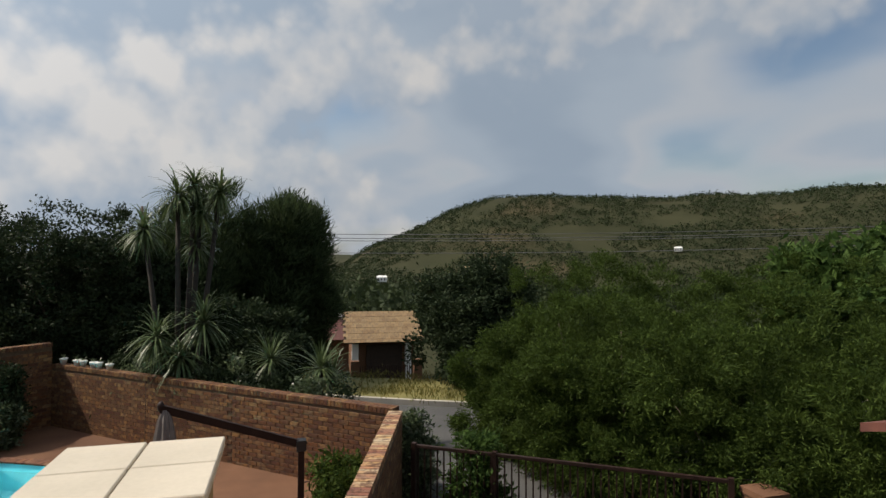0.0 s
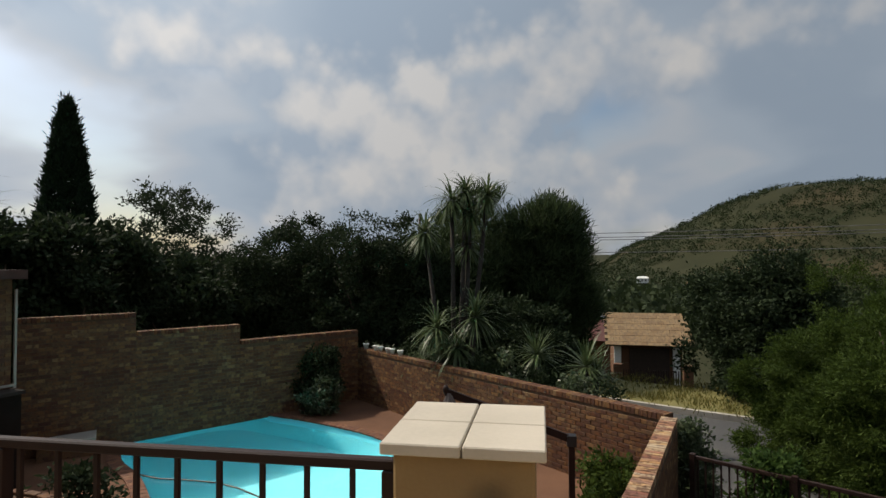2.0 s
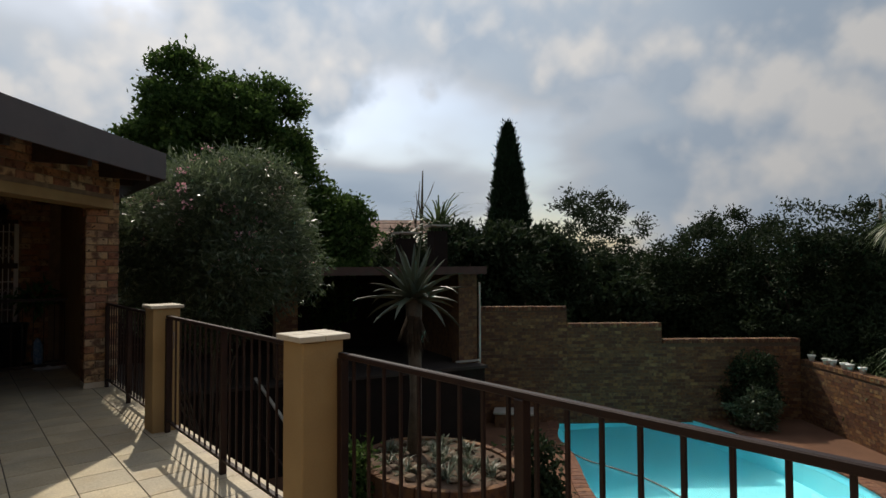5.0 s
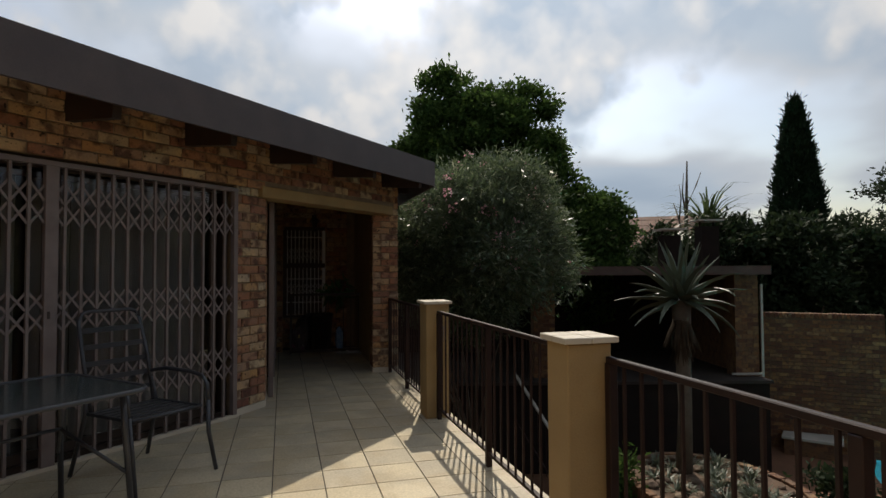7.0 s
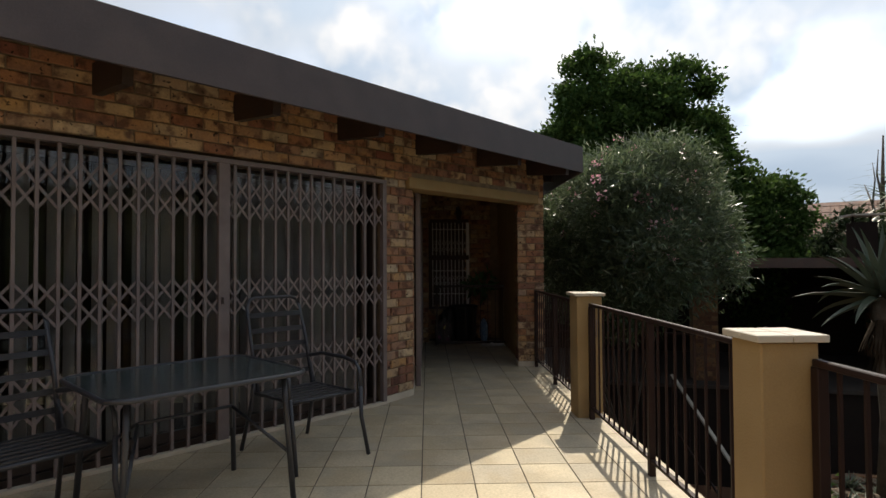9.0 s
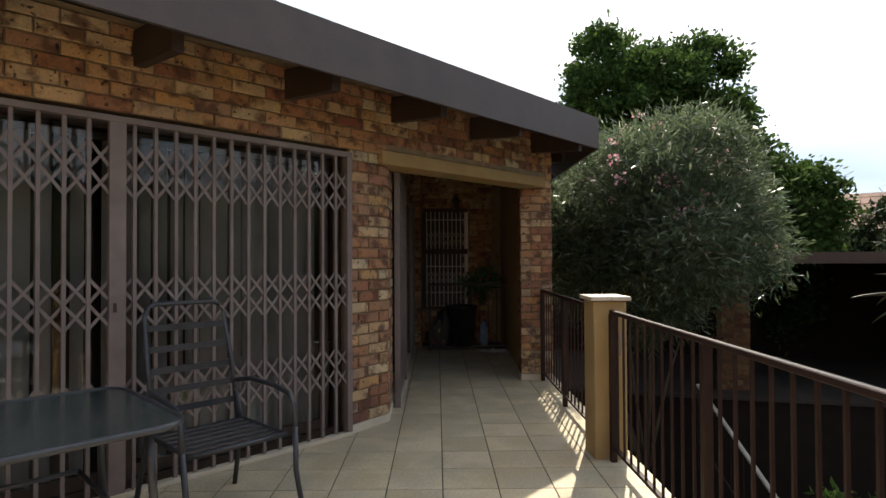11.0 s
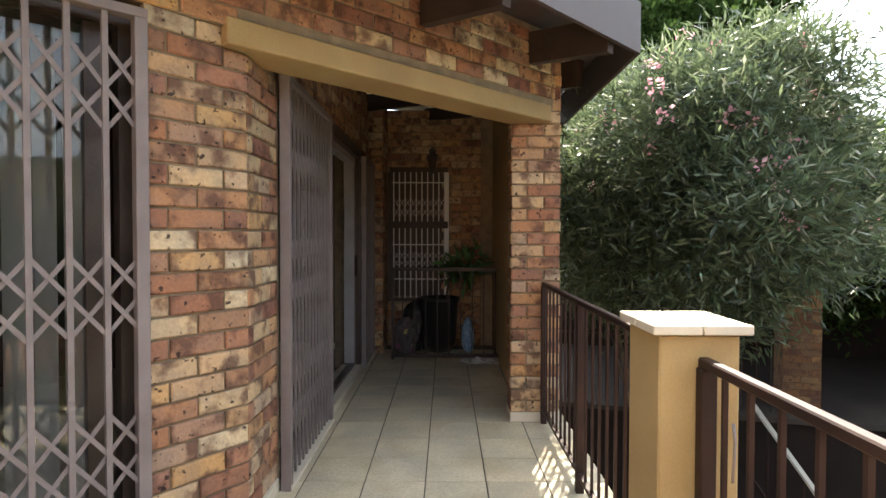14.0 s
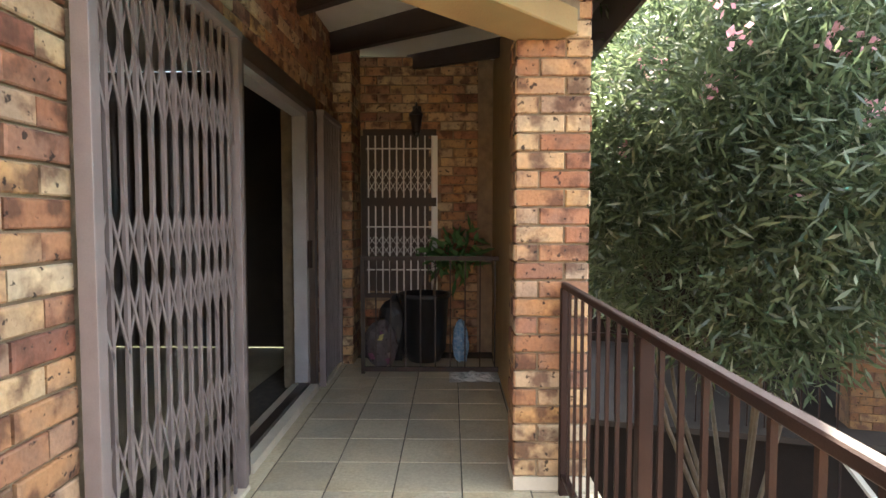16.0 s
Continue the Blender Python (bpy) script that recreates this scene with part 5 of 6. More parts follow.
for i in range(70):
    a, r = rr.uniform(0, math.tau), rr.random() ** 0.5
    t = new("rock", rr.choice(stone_meshes))
    s = rr.uniform(0.035, 0.095)
    t.matrix_basis = pose(-7.0 + 1.12 * r * math.cos(a), 5.55 + 0.88 * r * math.sin(a), G + 1.02 + s * 0.3, rr.uniform(-15, 15), rr.uniform(-15, 15), rr.uniform(0, 360)) @ Matrix.Diagonal((s, s, s, 1))
    tagged(t, "rough grey-brown stone in the rockery bed", "rock", "rockery stones")
rn = np.random.default_rng(5)
for i in range(44):
    a, r = rr.uniform(0, math.tau), rr.random() ** 0.5
    t = thing("succulent", (-7.0 + 1.0 * r * math.cos(a), 5.55 + 0.8 * r * math.sin(a), G + 1.0), "small green succulent among the rockery stones", "plant", "rockery succulents")
    part("leaf_mass", quads_mesh("leaf_mass", np.array(blades(rn, 30, rr.uniform(0.14, 0.26), 0.03, 1.2, 0.6, 0.4, 2)), L_ALOE), L_ALOE, t)


M_DRY = surface("dry brown leaf", (0.035, 0.025, 0.016), (0.075, 0.052, 0.033), 9, 0.9, bump=0.3, spec=0.1)


def aloe(at, crown_z, radius):
    t = thing("aloe", (at[0], at[1], G + 1.0), "tall tree aloe with a rosette of grey-green blades", "aloe")
    h = crown_z - G - 1.0
    part("trunk", tube(bmesh.new(), [(0, 0, -0.02), (0.05, 0, h * 0.4), (-0.02, 0.03, h * 0.75), (0, 0, h)], [0.12, 0.09, 0.11, 0.14], 10), M_BARK, t)
    rg = np.random.default_rng(21)
    for i in range(38):
        bm = bmesh.new()
        a = i * 2.39996
        e = 1.35 - 1.75 * (i / 38)
        ln = radius * (0.9 + 0.3 * rg.random())
        d = Vector((math.cos(a) * math.cos(e), math.sin(a) * math.cos(e), math.sin(e)))
        s = Vector((-math.sin(a), math.cos(a), 0))
        p = Vector((0, 0, h)) + d * 0.08
        prev = None
        sag = 0.5 + 0.9 * rg.random()
        for k in range(8):
            u = k / 7
            w = 0.20 * radius * (1 - u) ** 0.75 * (1.0 if k else 0.75) + 0.004
            dd = (d + Vector((0, 0, 0.25 * u - sag * u * u * math.cos(e)))).normalized()
            nn = s.cross(dd)
            if k:
                p = p + dd * ln / 7
            ring = [bm.verts.new(p - s * w / 2 - nn * w * 0.30), bm.verts.new(p + nn * w * 0.16), bm.verts.new(p + s * w / 2 - nn * w * 0.30), bm.verts.new(p - nn * w * 0.05)]
            if prev:
                for j in range(4):
                    bm.faces.new((prev[j], prev[(j + 1) % 4], ring[(j + 1) % 4], ring[j]))
            prev = ring
        bmesh.ops.recalc_face_normals(bm, faces=bm.faces)
        part("blade", bm, L_ALOE, t)
    q = blades(rg, 90, 0.8 * radius, 0.06, 0.5, -1.1, 0.8, 3, base=(0, 0, h - 0.1)) + blades(rg, 60, 0.6 * radius, 0.06, 0.4, -1.2, 0.8, 3, base=(0, 0, h - 0.45))
    part("dead_leaves", quads_mesh("dead_leaves", np.array(q), M_DRY), M_DRY, t, "dry brown hanging leaves")


aloe((-7.58, 5.53), 0.86, 0.76)
plinth = thing("pool_plinth", (-10.15, 10.75, G), "low brown brick plinth beside the pool", "plinth", turn=40)
part("body", bx((-0.5, -0.3, 0), (0.5, 0.3, 0.32)), M_YARD_STUFF, plinth)
part("slab", bx((-0.54, -0.34, 0.32), (0.54, 0.34, 0.38), None, 0.01), M_KERB, plinth)
hose = thing("pool_hose", (0, 0, G - 0.055), "dark floating hose of the pool cleaner", "hose")
part("hose", tube(bmesh.new(), [(-8.3, 10.35, 0), (-7.9, 10.1, 0), (-7.4, 9.98, 0.003), (-6.8, 10.0, 0.004), (-6.2, 9.97, 0.003), (-5.65, 9.8, 0), (-5.1, 9.5, 0), (-4.7, 9.2, 0.003), (-4.3, 8.85, 0.003), (-4.0, 8.5, 0), (-3.8, 8.2, 0)], 0.015, 6), M_FRAME, hose)


# ---- trees and shrubs ----
def plant(deg, dist, z=None):
    x, y = dist * math.sin(radians(deg)), dist * math.cos(radians(deg))
    return (x, y, terrain(x, y) if z is None else z)


tree("tree", plant(-25, 21.5), 5.7, (2.3, 2.3, 2.7), "dense dark evergreen tree behind the garden wall", L_DARK, 1, 420, 100, 0.13, 0.06, 0.26, lumps=14)
tree("tree", plant(-19, 20.5), 5.9, (2.4, 2.2, 3.0), "dense dark evergreen tree behind the garden wall", L_DARK, 2, 420, 100, 0.13, 0.06, 0.26, lumps=14)
tree("tree", plant(-13.5, 20.5), 5.6, (2.2, 2.2, 3.0), "dense dark evergreen tree behind the garden wall", L_DARK, 12, 400, 100, 0.13, 0.06, 0.26, lumps=14)
tree("tree", plant(-7.5, 22.5), 6.8, (2.5, 2.5, 3.7), "tall dark feathery evergreen behind the garden wall", L_FEATHER, 13, 420, 100, 0.34, 0.04, 0.34, lumps=14, outward=1.0, droop=-0.9)
tree("tree", plant(-1.2, 23.5), 6.85, (2.1, 2.1, 3.5), "tall dark feathery evergreen behind the garden wall", L_FEATHER, 3, 460, 100, 0.38, 0.04, 0.36, lumps=16, outward=1.0, droop=-0.9)
tree("tree", plant(1.3, 23.5), 6.6, (1.4, 1.4, 3.4), "tall dark feathery evergreen behind the garden wall", L_FEATHER, 14, 360, 100, 0.38, 0.04, 0.36, lumps=16, outward=1.0, droop=-0.9)
tree("tree", plant(-35.5, 26), 8.3, (2.4, 2.4, 2.6), "grey-green tree with an open rounded crown", L_DARK, 4, 190, 60, 0.17, 0.07, 0.26, lumps=14)
for i, (d, r, h, w) in enumerate(((-30.5, 22, 4.4, 2.1), (-36, 20, 5.0, 2.1), (-43, 18.5, 5.7, 2.0), (-49, 18, 5.4, 2.0), (-55, 20.5, 5.2, 1.7), (-59.5, 19.5, 4.9, 1.5))):
    tree("garden_shrub", plant(d, r), h, (w, w, h * 0.55), "dark mixed shrub behind the stepped wall", L_DARK, 40 + i, 330, 90, 0.19, 0.09, 0.28, lumps=12, category="shrub", group="shrubs behind the stepped wall")
tree("tree", plant(19.5, 21.5), 4.5, (2.7, 2.5, 2.7), "round dark green street tree", L_DARK, 5, 460, 100, 0.16, 0.08, 0.32, lumps=12)
for i, (d, r, h, w) in enumerate(((23, 13.6, 2.9, 1.4), (28, 12.6, 3.6, 1.9), (33, 11.6, 3.7, 2.3), (41, 11.0, 3.6, 2.3), (50, 10.8, 3.5, 2.3), (58, 10.5, 3.5, 2.3), (30, 15.5, 4.2, 2.6), (38, 15.0, 4.4, 2.8), (48, 15.0, 4.4, 3.0))):
    tree("bush_tree", plant(d, r), h, (w, w, h * 0.60), "wide fine-leaved green shrub tree by the driveway", L_BUSH, 20 + i, 420, 160, 0.10, 0.022, 0.15, trunk=0.07, category="shrub", base=0.2, group="driveway shrub trees", lumps=14, outward=1.0)
tree("tree", plant(53, 16), 5.3, (2.2, 2.2, 2.2), "broad-leaved green tree above the driveway shrubs", L_FICUS, 33, 260, 70, 0.26, 0.12, 0.3)
tree("tree", plant(-71.8, 17.5, G), 9.25, (3.0, 3.0, 3.3), "tall broad-leaved green tree behind the braai house", L_FICUS, 6, 1000, 100, 0.14, 0.08, 0.24, lumps=20, size=0.32)
tree("tree", plant(-63, 17.5, G), 6.1, (1.8, 1.8, 2.4), "glossy green tree beside the braai house", L_FICUS, 7, 560, 90, 0.15, 0.08, 0.25, lumps=14)
old = tree("oleander", (-10.0, 3.24, G), 5.8, (1.7, 1.5, 1.6), "big oleander shrub with narrow leaves and pink flowers", L_OLEANDER, 8, 1050, 80, 0.13, 0.021, 0.24, trunk=0.05, category="shrub", base=0.15, lumps=17, outward=0.9, size=0.33)
rg = np.random.default_rng(9)
heads, lobe_mids = clump_centres(rg, np.array((0, 0, 4.33)), (1.8, 1.6, 1.7), 110, 48, 0.28, core=0.0)
heads = heads[heads[:, 2] > 3.9]
fl = np.concatenate([leaves(rg, hd[None, :], (0.035, 0.035, 0.03), 16, 0.05, 0.04, 0.4) for hd in heads])
part("blossom", quads_mesh("blossom", fl, M_PETAL), M_PETAL, old, "scattered clusters of pink blossom")["kind"] = "stuff"


def cypress(at, h, r, label, seed):
    g = np.random.default_rng(seed)
    t = thing("cypress", at, label, "tree")
    z = g.random(900) ** 0.75
    a = g.uniform(0, math.tau, 900)
    prof = np.where(z < 0.12, 0.6 + z * 3, 1.0) * (1 - z) ** 0.72 * (0.75 + 0.25 * g.random(900))
    cs = np.stack([np.cos(a) * prof * r, np.sin(a) * prof * r, 0.3 + z * (h - 0.4)], axis=1)
    q = leaves(g, cs, (0.07, 0.07, 0.14), 40, 0.22, 0.05, 0.3, -0.9, np.array((0, 0, h * 0.4)))
    part("crown", quads_mesh("crown", q, L_CYPRESS), L_CYPRESS, t)
    part("trunk", tube(bmesh.new(), [(0, 0, -0.05), (0, 0, h * 0.8)], [0.14, 0.03], 8), M_BARK, t)


cypress((-15.28, 16.12, G), 9.3, 1.5, "dark slender pointed cypress behind the stepped wall", 31)
cypress((13.2, 33.5, G - 0.35), 4.5, 0.9, "small dark cypress down the street", 32)


M_DARK_BARK = surface("dark fibrous bark", (0.018, 0.015, 0.011), (0.04, 0.032, 0.024), 7, 0.95, bump=0.8, fine=40)


def yucca(at, heads, label, blade=0.75, seed=1, dead=True, n=70, width=0.035):
    g = np.random.default_rng(seed)
    t = thing("yucca", at, label, "yucca")
    for i, (x, y, z, s) in enumerate(heads):
        if z > 0.6:
            part("trunk", tube(bmesh.new(), [(x * 0.35, y * 0.35, -0.05), (x * 0.55, y * 0.6, z * 0.45), (x, y, z)], [0.10, 0.065, 0.05], 8), M_DARK_BARK, t)
        q = blades(g, n, blade * s, width, 1.9, 0.45, 1.0 if dead else 0.5, 5, base=(x, y, z))
        if dead:
            q += blades(g, n // 2, blade * s * 0.9, width, 0.8, -0.5, 1.2, 3, base=(x, y, z - 0.05))
        part("leaf_head", quads_mesh("leaf_head", np.array(q), L_YUCCA), L_YUCCA, t)
    return t


yucca(plant(-9.0, 15.2), [(-0.85, 0.1, 5.25, 1.0), (-0.1, 0, 6.1, 1.05), (0.85, 0.1, 6.2, 1.0), (0.4, 0.2, 5.75, 1.0), (0.25, 0.15, 6.35, 0.95), (0.3, 0.3, 4.9, 0.8)], "tall many-headed yucca tree behind the garden wall", 0.85, 41, True, 85, 0.05)
yucca(plant(-8.8, 14.6), [(-0.55, 0, 2.75, 1.15), (0.45, 0.0, 3.05, 1.25), (0.0, -0.2, 2.3, 1.05)], "shaggy low yucca heads behind the garden wall", 0.85, 42, True, 90, 0.045)
yucca(plant(-1.1, 13.4), [(0, 0, 2.3, 1.0)], "spiky dark green yucca behind the garden wall", 0.75, 43, False, 110, 0.045)
yucca(plant(3.6, 12.9), [(0, 0, 2.15, 1.0), (0.25, 0.1, 1.9, 0.9)], "spiky dark green yucca behind the garden wall", 0.8, 44, False, 100, 0.045)
palm = yucca(plant(-50.5, 19, G), [(0, 0, 5.0, 1.0)], "fan palm with feathery fronds behind the braai house", 1.9, 45, True, 200, 0.09)
yucca(plant(43, 34), [(0, 0, 4.2, 1.0)], "distant palm standing above the shrubs", 0.8, 46, True, 50, 0.06)


def small_shrub(at, r, h, label, leaf, seed, n=120):
    tree("shrub", at, h, (r, r, h * 0.6), label, leaf, seed, n, 60, 0.10, 0.045, 0.15, trunk=0.025, category="shrub", base=0.2)


small_shrub((-6.3, 15.3, G), 0.6, 1.75, "dark leafy shrub in the garden wall's corner", L_DARK, 51, 200)
small_shrub((-6.05, 14.8, G), 0.42, 0.85, "pale grey-green shrub beside the pool", L_OLEANDER, 52)
small_shrub((0.95, 8.9, G), 0.55, 1.15, "loose light green shrub against the garden wall", L_BUSH, 53)
small_shrub((2.95, 8.45, G - 0.35), 0.42, 1.75, "dark leafy creeper bush growing through the driveway gate", L_FICUS, 59)
small_shrub((2.25, 10.5, G - 0.3), 0.5, 1.5, "pale flowering shrub outside the garden wall", L_OLEANDER, 54)
small_shrub((-9.75, 12.9, G), 0.5, 0.55, "low dark shrub along the stepped wall", L_DARK, 55)
small_shrub((-8.4, 15.0, G), 0.45, 0.5, "low dark shrub along the stepped wall", L_DARK, 56)
small_shrub((-7.6, 4.3, G), 0.35, 1.5, "small bright green shrub below the balcony", L_FICUS, 57)
small_shrub((-5.6, 6.1, G), 0.4, 1.5, "small dark shrub beside the rockery", L_DARK, 58)
for i in range(9):
    u = 0.15 + i * 0.085
    p = K1.lerp(E1, u) + Vector((0.5, 0.55))
    small_shrub((p.x, p.y, G - 0.35), 0.5, 2.05, "low leafy shrub behind the garden wall", L_OLEANDER if i % 2 else L_DARK, 60 + i, 90)

# flower pots on the far garden wall
pot_me = lathe([(0.05, 0), (0.085, 0.12), (0.095, 0.13), (0.095, 0.15), (0.07, 0.15)], 14)
pot_mesh = mesh_of(pot_me, "pot_body")
pot_mesh.materials.append(M_WHITE)
for i, u in enumerate((0.03, 0.085, 0.11, 0.15, 0.17, 0.21)):
    p = K1.lerp(E1, u)
    t = thing("flower_pot", (p.x + 0.07, p.y + 0.07, GW_T - 0.005), "small white flower pot on the garden wall", "pot", "pots on the garden wall")
    ob = new("pot_body", pot_mesh); ob.parent = t
    part("leaf_mass", quads_mesh("leaf_mass", np.array(blades(rn, 14, 0.12, 0.02, 1.2, 0.8, 0.5, 2, base=(0, 0, 0.13))), L_OLEANDER), L_OLEANDER, t)

# dead branches above the palm
snag = thing("dead_tree", plant(-52.5, 20, G), "bare dead tree with thin upright branches", "tree")
bm = bmesh.new()
tube(bm, [(0, 0, 0), (0.1, 0, 3.5), (0.05, 0.1, 5.6), (0.12, 0.1, 7.3)], [0.14, 0.1, 0.06, 0.02], 7)
tube(bm, [(0.05, 0.05, 4.4), (-0.55, 0.3, 5.5), (-0.95, 0.4, 6.1)], [0.05, 0.035, 0.012], 6)
tube(bm, [(0.05, 0.05, 4.6), (0.6, 0.3, 5.6), (0.75, 0.5, 6.2)], [0.05, 0.03, 0.012], 6)
tube(bm, [(0.06, 0.1, 5.5), (-0.25, 0.2, 6.3), (-0.3, 0.3, 7.0)], [0.04, 0.025, 0.008], 6)
tube(bm, [(0.07, 0.1, 5.9), (0.4, 0.2, 6.5), (0.5, 0.3, 6.9)], [0.03, 0.02, 0.007], 6)
tube(bm, [(-0.55, 0.3, 5.5), (-0.5, 0.35, 6.2), (-0.65, 0.4, 6.7)], [0.03, 0.02, 0.007], 6)
part("trunk", bm, M_BARK, snag)

# neighbour's roof behind the trees
nb = thing("house", plant(-57.2, 27, G + 0.25), "neighbour's house with a terracotta tiled roof", "house", turn=55)
part("wall", bx((-3, -2, 0), (3, 2, 4.6)), M_YARD_STUFF, nb)
bm = bmesh.new()
for k in range(10):
    for i in range(24):
        box(bm, (i * 0.29, k * 0.30, 0.012 * (k % 2)), (i * 0.29 + 0.27, k * 0.30 + 0.31, 0.04 + 0.012 * (k % 2)), pose(-3.4, -2.4, 4.5, 27))
box(bm, (0, 0, -0.03), (6.9, 3.2, 0.0), pose(-3.4, -2.4, 4.5, 27))
part("roof", bm, pieces("terracotta roof tile", [(0.20, 0.085, 0.05), (0.26, 0.12, 0.07), (0.16, 0.07, 0.045)], island=True, fleck_amount=0.05, burn_amount=0.3), nb)

# ---- far woods, houses, wires ----
L_WOODS = leafy("far bush leaf", (0.018, 0.028, 0.011), (0.044, 0.060, 0.024))


def far_woods():
    g = np.random.default_rng(77)
    allq = []
    pts = []
    while len(pts) < 21000:
        a = g.uniform(2, 75)
        r = g.uniform(330, 1000)
        pts.append((a, r, g.uniform(1.4, 4.4) * (0.7 + 0.5 * g.random())))
    while len(pts) < 23000:
        a = g.uniform(-60, 75)
        r = 55 + 260 * g.random() ** 1.3
        pts.append((a, r, g.uniform(1.4, 3.0)))
    while len(pts) < 24200:
        a = g.uniform(0, 24)
        r = 60 + 270 * g.random() ** 1.2
        pts.append((a, r, g.uniform(1.6, 3.8)))
    for a, r, s in pts:
        x, y = r * math.sin(radians(a)), r * math.cos(radians(a))
        if noise.noise((x * 0.012, y * 0.012, 9.0)) < -0.3 and r > 330:
            continue
        if r < 320 and noise.noise((x * 0.03, y * 0.03, 5.0)) < -0.05:
            continue
        c = np.array((x, y, terrain(x, y) + s * 0.4))
        allq.append(leaves(g, c[None, :], (s * 0.5, s * 0.5, s * 0.35), 14 if r > 330 else 60, s * (0.5 if r > 330 else 0.28), s * (0.4 if r > 330 else 0.2), 0.5))
    me = quads_mesh("far_woods", np.concatenate(allq), L_WOODS)
    ob = new("far_woods", me)
    tagged(ob, "far green bush and trees over the valley and hillside", "woods", kind="stuff")


far_woods()
for i, (d, r, h) in enumerate(((-15.5, 19.3, 3.3), (-12.0, 18.4, 3.1), (-4.5, 17.6, 3.4), (-1.5, 16.9, 3.2), (-21.5, 20.2, 3.3))):
    tree("garden_shrub", plant(d, r), h, (1.25, 1.25, h * 0.55), "dense dark shrub filling the space behind the garden wall", L_DARK, 80 + i, 260, 90, 0.15, 0.06, 0.22, lumps=10, category="shrub", group="shrubs behind the garden wall", low=True)


def far_house(deg, r, w, label, wall=M_WHITE, roof=M_ROOF_TILE, turn=0, lift=0.0):
    x, y = r * math.sin(radians(deg)), r * math.cos(radians(deg))
    t = thing("house", (x, y, terrain(x, y) + lift - 0.3), label, "house", "far hillside houses", turn=turn - deg)
    part("wall", bx((-w / 2, -w * 0.3, 0), (w / 2, w * 0.3, w * 0.42)), wall, t)
    bm = bmesh.new()
    bmm = [(-w * 0.55, -w * 0.36, w * 0.42), (w * 0.55, -w * 0.36, w * 0.42), (w * 0.55, w * 0.36, w * 0.42), (-w * 0.55, w * 0.36, w * 0.42), (-w * 0.4, 0, w * 0.6), (w * 0.4, 0, w * 0.6)]
    vs = [bm.verts.new(v) for v in bmm]
    for f in ((0, 1, 5, 4), (1, 2, 5), (2, 3, 4, 5), (3, 0, 4), (3, 2, 1, 0)):
        bm.faces.new([vs[i] for i in f])
    part("roof", bm, roof, t)
    for i in range(3):
        wd = part("window", bx((-w * 0.4 + i * w * 0.3, -w * 0.305, w * 0.14), (-w * 0.4 + i * w * 0.3 + w * 0.14, -w * 0.3, w * 0.32)), M_FRAME, t)


far_house(9.5, 330, 6, "white double-storey house on the far hillside", roof=M_WHITE, lift=9)
far_house(6.2, 300, 4, "white house in the far valley", roof=M_WHITE, lift=4)
far_house(13.6, 330, 4.5, "pale house with a tiled roof on the hillside", lift=7)
far_house(16.6, 340, 6, "terracotta house on the far hillside", wall=M_PAVING, lift=7)
far_house(18.2, 360, 8, "tan house with a tiled roof on the far hillside", wall=M_PLASTER, lift=13)
far_house(4.6, 60, 3, "low house roof among the valley trees", roof=M_WHITE, lift=0.5)
far_house(38, 560, 7, "pale house high on the hillside", roof=M_WHITE, lift=3)

M_WIRE = surface("power cable", (0.10, 0.10, 0.11), (0.16, 0.16, 0.17), 3, 0.6)
for i, z in enumerate((3.55, 3.3, 3.15, 2.35)):
    t = thing("power_line", (0, 0, 0), "thin grey overhead power cable across the street", "cable", "overhead cables")
    p, q = Vector((-9, 41 + i * 0.3, z)), Vector((52, 24 + i * 0.3, z + 1.2))
    pts = []
    for k in range(13):
        u = k / 12
        v = p.lerp(q, u)
        v.z -= 1.0 * 4 * u * (1 - u) * 0.6
        pts.append(tuple(v))
    part("cable", tube(bmesh.new(), pts, 0.02, 5), M_WIRE, t)
for p in (Vector((-9, 41.5)), Vector((52, 24.5))):
    t = thing("power_pole", (p.x, p.y, G - 0.35), "dark timber power pole at the street's edge", "pole", "power poles")
    part("shaft", tube(bmesh.new(), [(0, 0, -0.1), (0, 0, 8.2)], [0.13, 0.09], 8), M_BARK, t)
    part("crossarm", bx((-0.06, -0.8, 6.2), (0.06, 0.8, 6.32)), M_BARK, t)


# ---- bricks and tiles ----
skirt = part("baseboard", prism(bmesh.new(), [(A[0] + 0.006, A[1] + 0.006), (B[0], B[1] + 0.010), (C[0], C[1] + 0.010), (C[0], C[1] - 0.004), (B[0] - 0.003, B[1] - 0.004), (A[0] - 0.003, A[1] - 0.004)], 0, 0.062), M_CAP)
tagged(skirt, "cream tile skirting round the brick pier", "skirting", kind="structure")
lay(wall_1, DIAG @ pose(-2.67, 0, 0), 6.66, 2.133, 6, M_BRICK, holes=((0.1, 2.38, 2.0, 2.17),), seed=1)
ab = Vector(A) - Vector(B)
lay(wall_2, pose(B[0], B[1], 0, 0, 0, math.degrees(math.atan2(ab.y, ab.x))), ab.length, 0.066, 25, M_BRICK, seed=2)
lay(wall_2, pose(C[0], C[1], 0), B[0] - C[0], 0.066, 24, M_BRICK, seed=3)
lay(wall_3, pose(-10.25, -0.19, 0), 0.70, 0.0, 34, M_BRICK, seed=4)
lay(wall_3, pose(-9.55, -0.19, 0), 2.67, 2.125, 7, M_BRICK, seed=5)
lay(wall_4, pose(-10.70, 1.06, 0, 0, 0, -90), 1.1, 0.0, 33, M_BRICK, holes=((0.40, 1.10, 0.50, 2.10),), seed=6)
lay(wall_5, pose(-10.25, -0.03, 0, 0, 0, -90), 0.16, 0.0, 34, M_BRICK, seed=7)
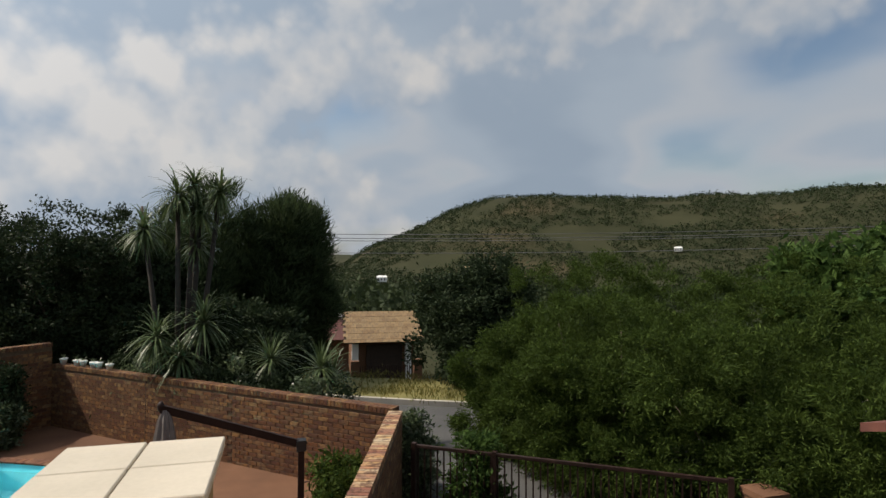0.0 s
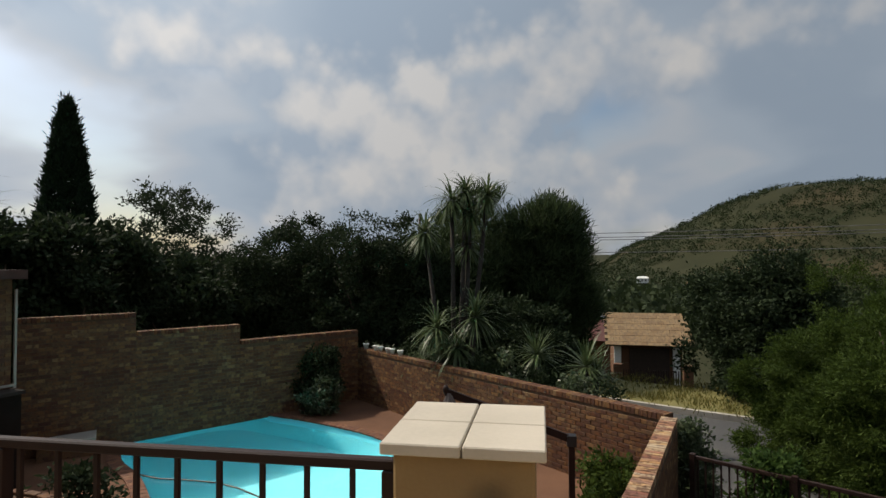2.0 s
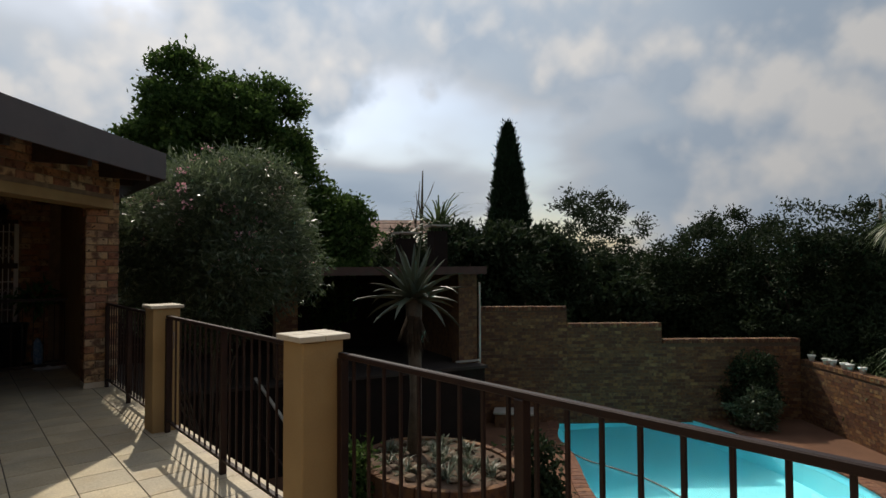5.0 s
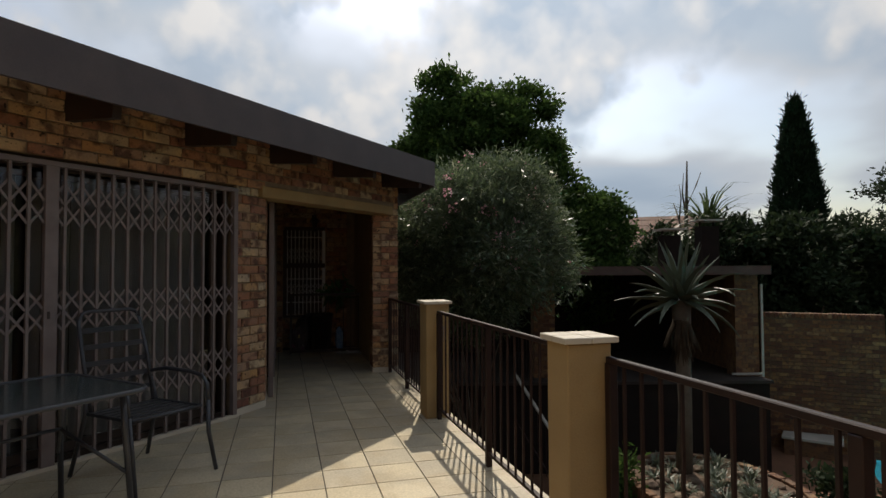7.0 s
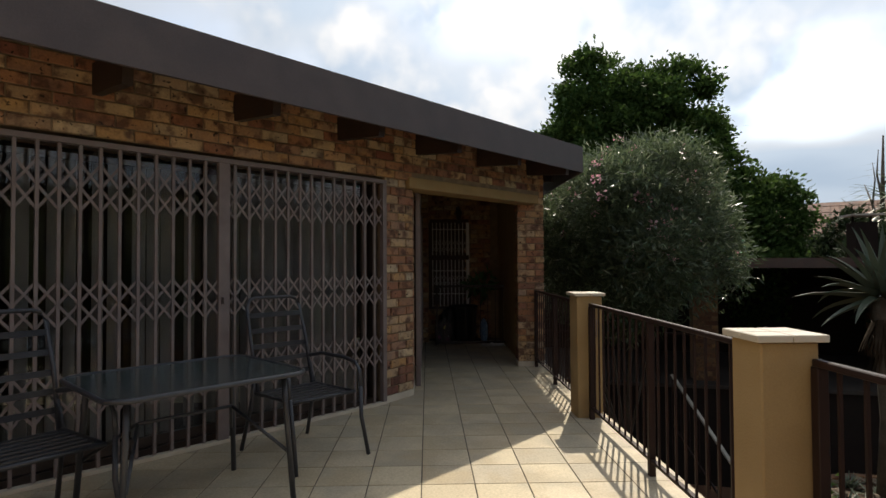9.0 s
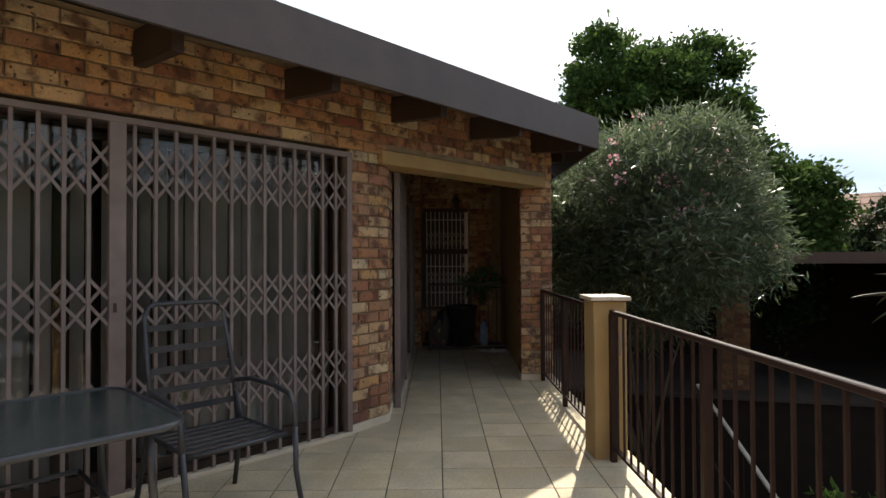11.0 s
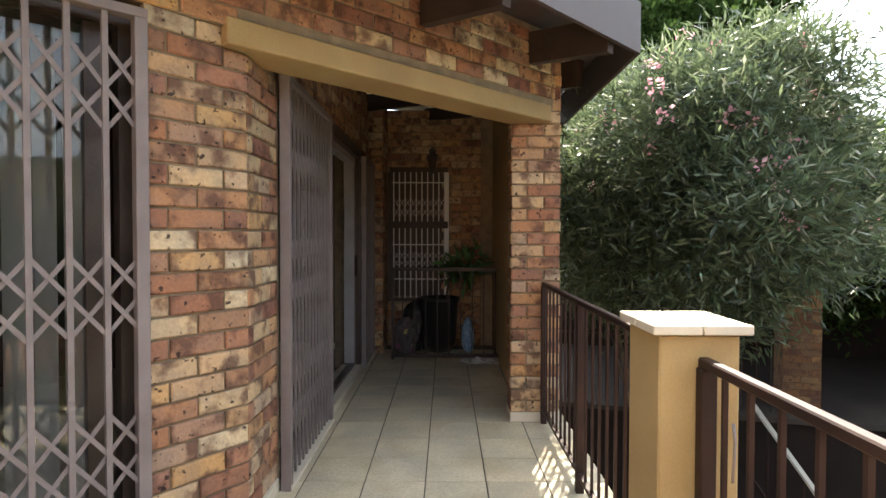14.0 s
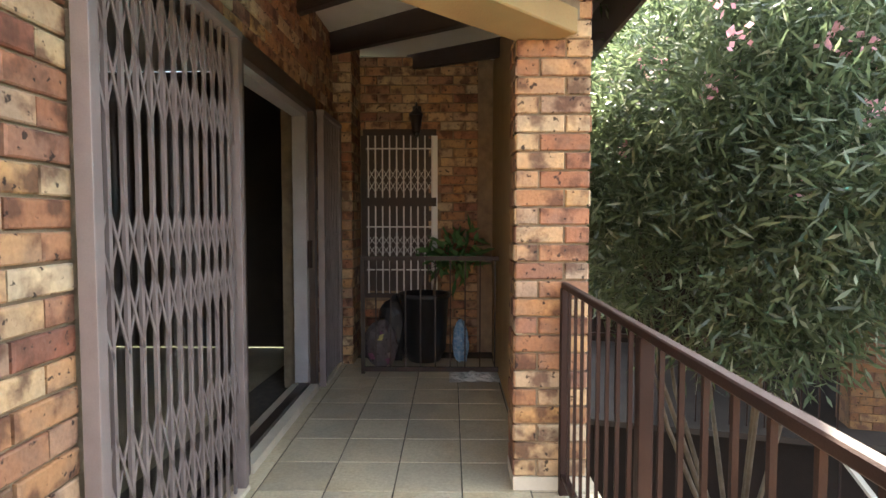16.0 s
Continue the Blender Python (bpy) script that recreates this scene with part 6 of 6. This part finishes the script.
lay(wall_5, pose(-10.70, -0.03, 0), 0.44, 0.0, 34, M_BRICK, seed=12)
lay(column, pose(0, 0.33, 0.066, 0, 0, -90), 0.33, 0.0, 31, M_BRICK, seed=8)
lay(column, pose(0, 0, 0.066, 0, 0, 180), 0.24, 0.0, 31, M_BRICK, seed=9)
lay(column, pose(-0.24, 0.33, 0.066, 0, 0, 0), 0.24, 0.0, 31, M_BRICK, seed=10)
part("skirting", bx((-0.245, -0.004, 0.0), (0.005, 0.334, 0.062)), M_CAP, column, "cream tile skirting")
# garden walls
part("expansion_joint", bx((6.44, -0.01, G), (6.455, 0.010, GW_T - 0.11), GW_M), M_RAFTER, garden_wall)
GW_N = 18
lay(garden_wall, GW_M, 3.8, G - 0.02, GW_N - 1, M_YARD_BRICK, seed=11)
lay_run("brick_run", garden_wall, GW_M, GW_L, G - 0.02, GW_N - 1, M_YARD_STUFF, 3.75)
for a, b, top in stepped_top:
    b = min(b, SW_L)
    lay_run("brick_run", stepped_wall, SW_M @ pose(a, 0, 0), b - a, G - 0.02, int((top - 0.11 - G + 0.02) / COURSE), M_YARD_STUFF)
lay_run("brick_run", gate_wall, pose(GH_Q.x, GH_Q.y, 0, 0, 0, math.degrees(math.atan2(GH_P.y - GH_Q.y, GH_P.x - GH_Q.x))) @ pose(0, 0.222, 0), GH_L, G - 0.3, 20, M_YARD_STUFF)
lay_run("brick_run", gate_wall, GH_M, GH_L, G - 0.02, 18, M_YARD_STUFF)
for s0, s1 in ((0.0, 0.42), (LL - 0.25, LL + 0.22)):
    lay_run("brick_run", lapa, pose(0, 0, 0, 0, 0, ang) @ pose(s1, -0.004, 0, 0, 0, 180), s1 - s0, 1.77, 23, M_YARD_STUFF)

# floor tiles
TX, TY, X0, Y0 = 0.316, 0.317, -7.31, -0.08
tile_me = mesh_of(bx((0.0035, 0.0035, -0.006), (TX - 0.0035, TY - 0.0035, 0.0), None, 0.0015), "tile")
tile_me.materials.append(M_TILE)
rest = []
for i in range(-12, 36):
    for j in range(-16, 5):
        x, y = X0 + i * TX, Y0 + j * TY
        w = TY if y + TY <= 1.5 else 1.5 - y
        if w < 0.05 or x < -10.75 or x + y < -7.2 and y < -0.4 or x > 3.5:
            continue
        if x < -2.9 and w == TY:
            ob = new("tile", tile_me)
            ob.parent = floor
            ob.matrix_basis = pose(x, y, 0)
        else:
            rest.append([(x + 0.0025, y + 0.0025, 0), (x + TX - 0.0025, y + 0.0025, 0), (x + TX - 0.0025, y + w - 0.0025, 0), (x + 0.0025, y + w - 0.0025, 0)])
run = part("tile_run", quads_mesh("tile_run", np.array(rest), M_TILE), M_TILE, floor)
run["kind"] = "stuff"
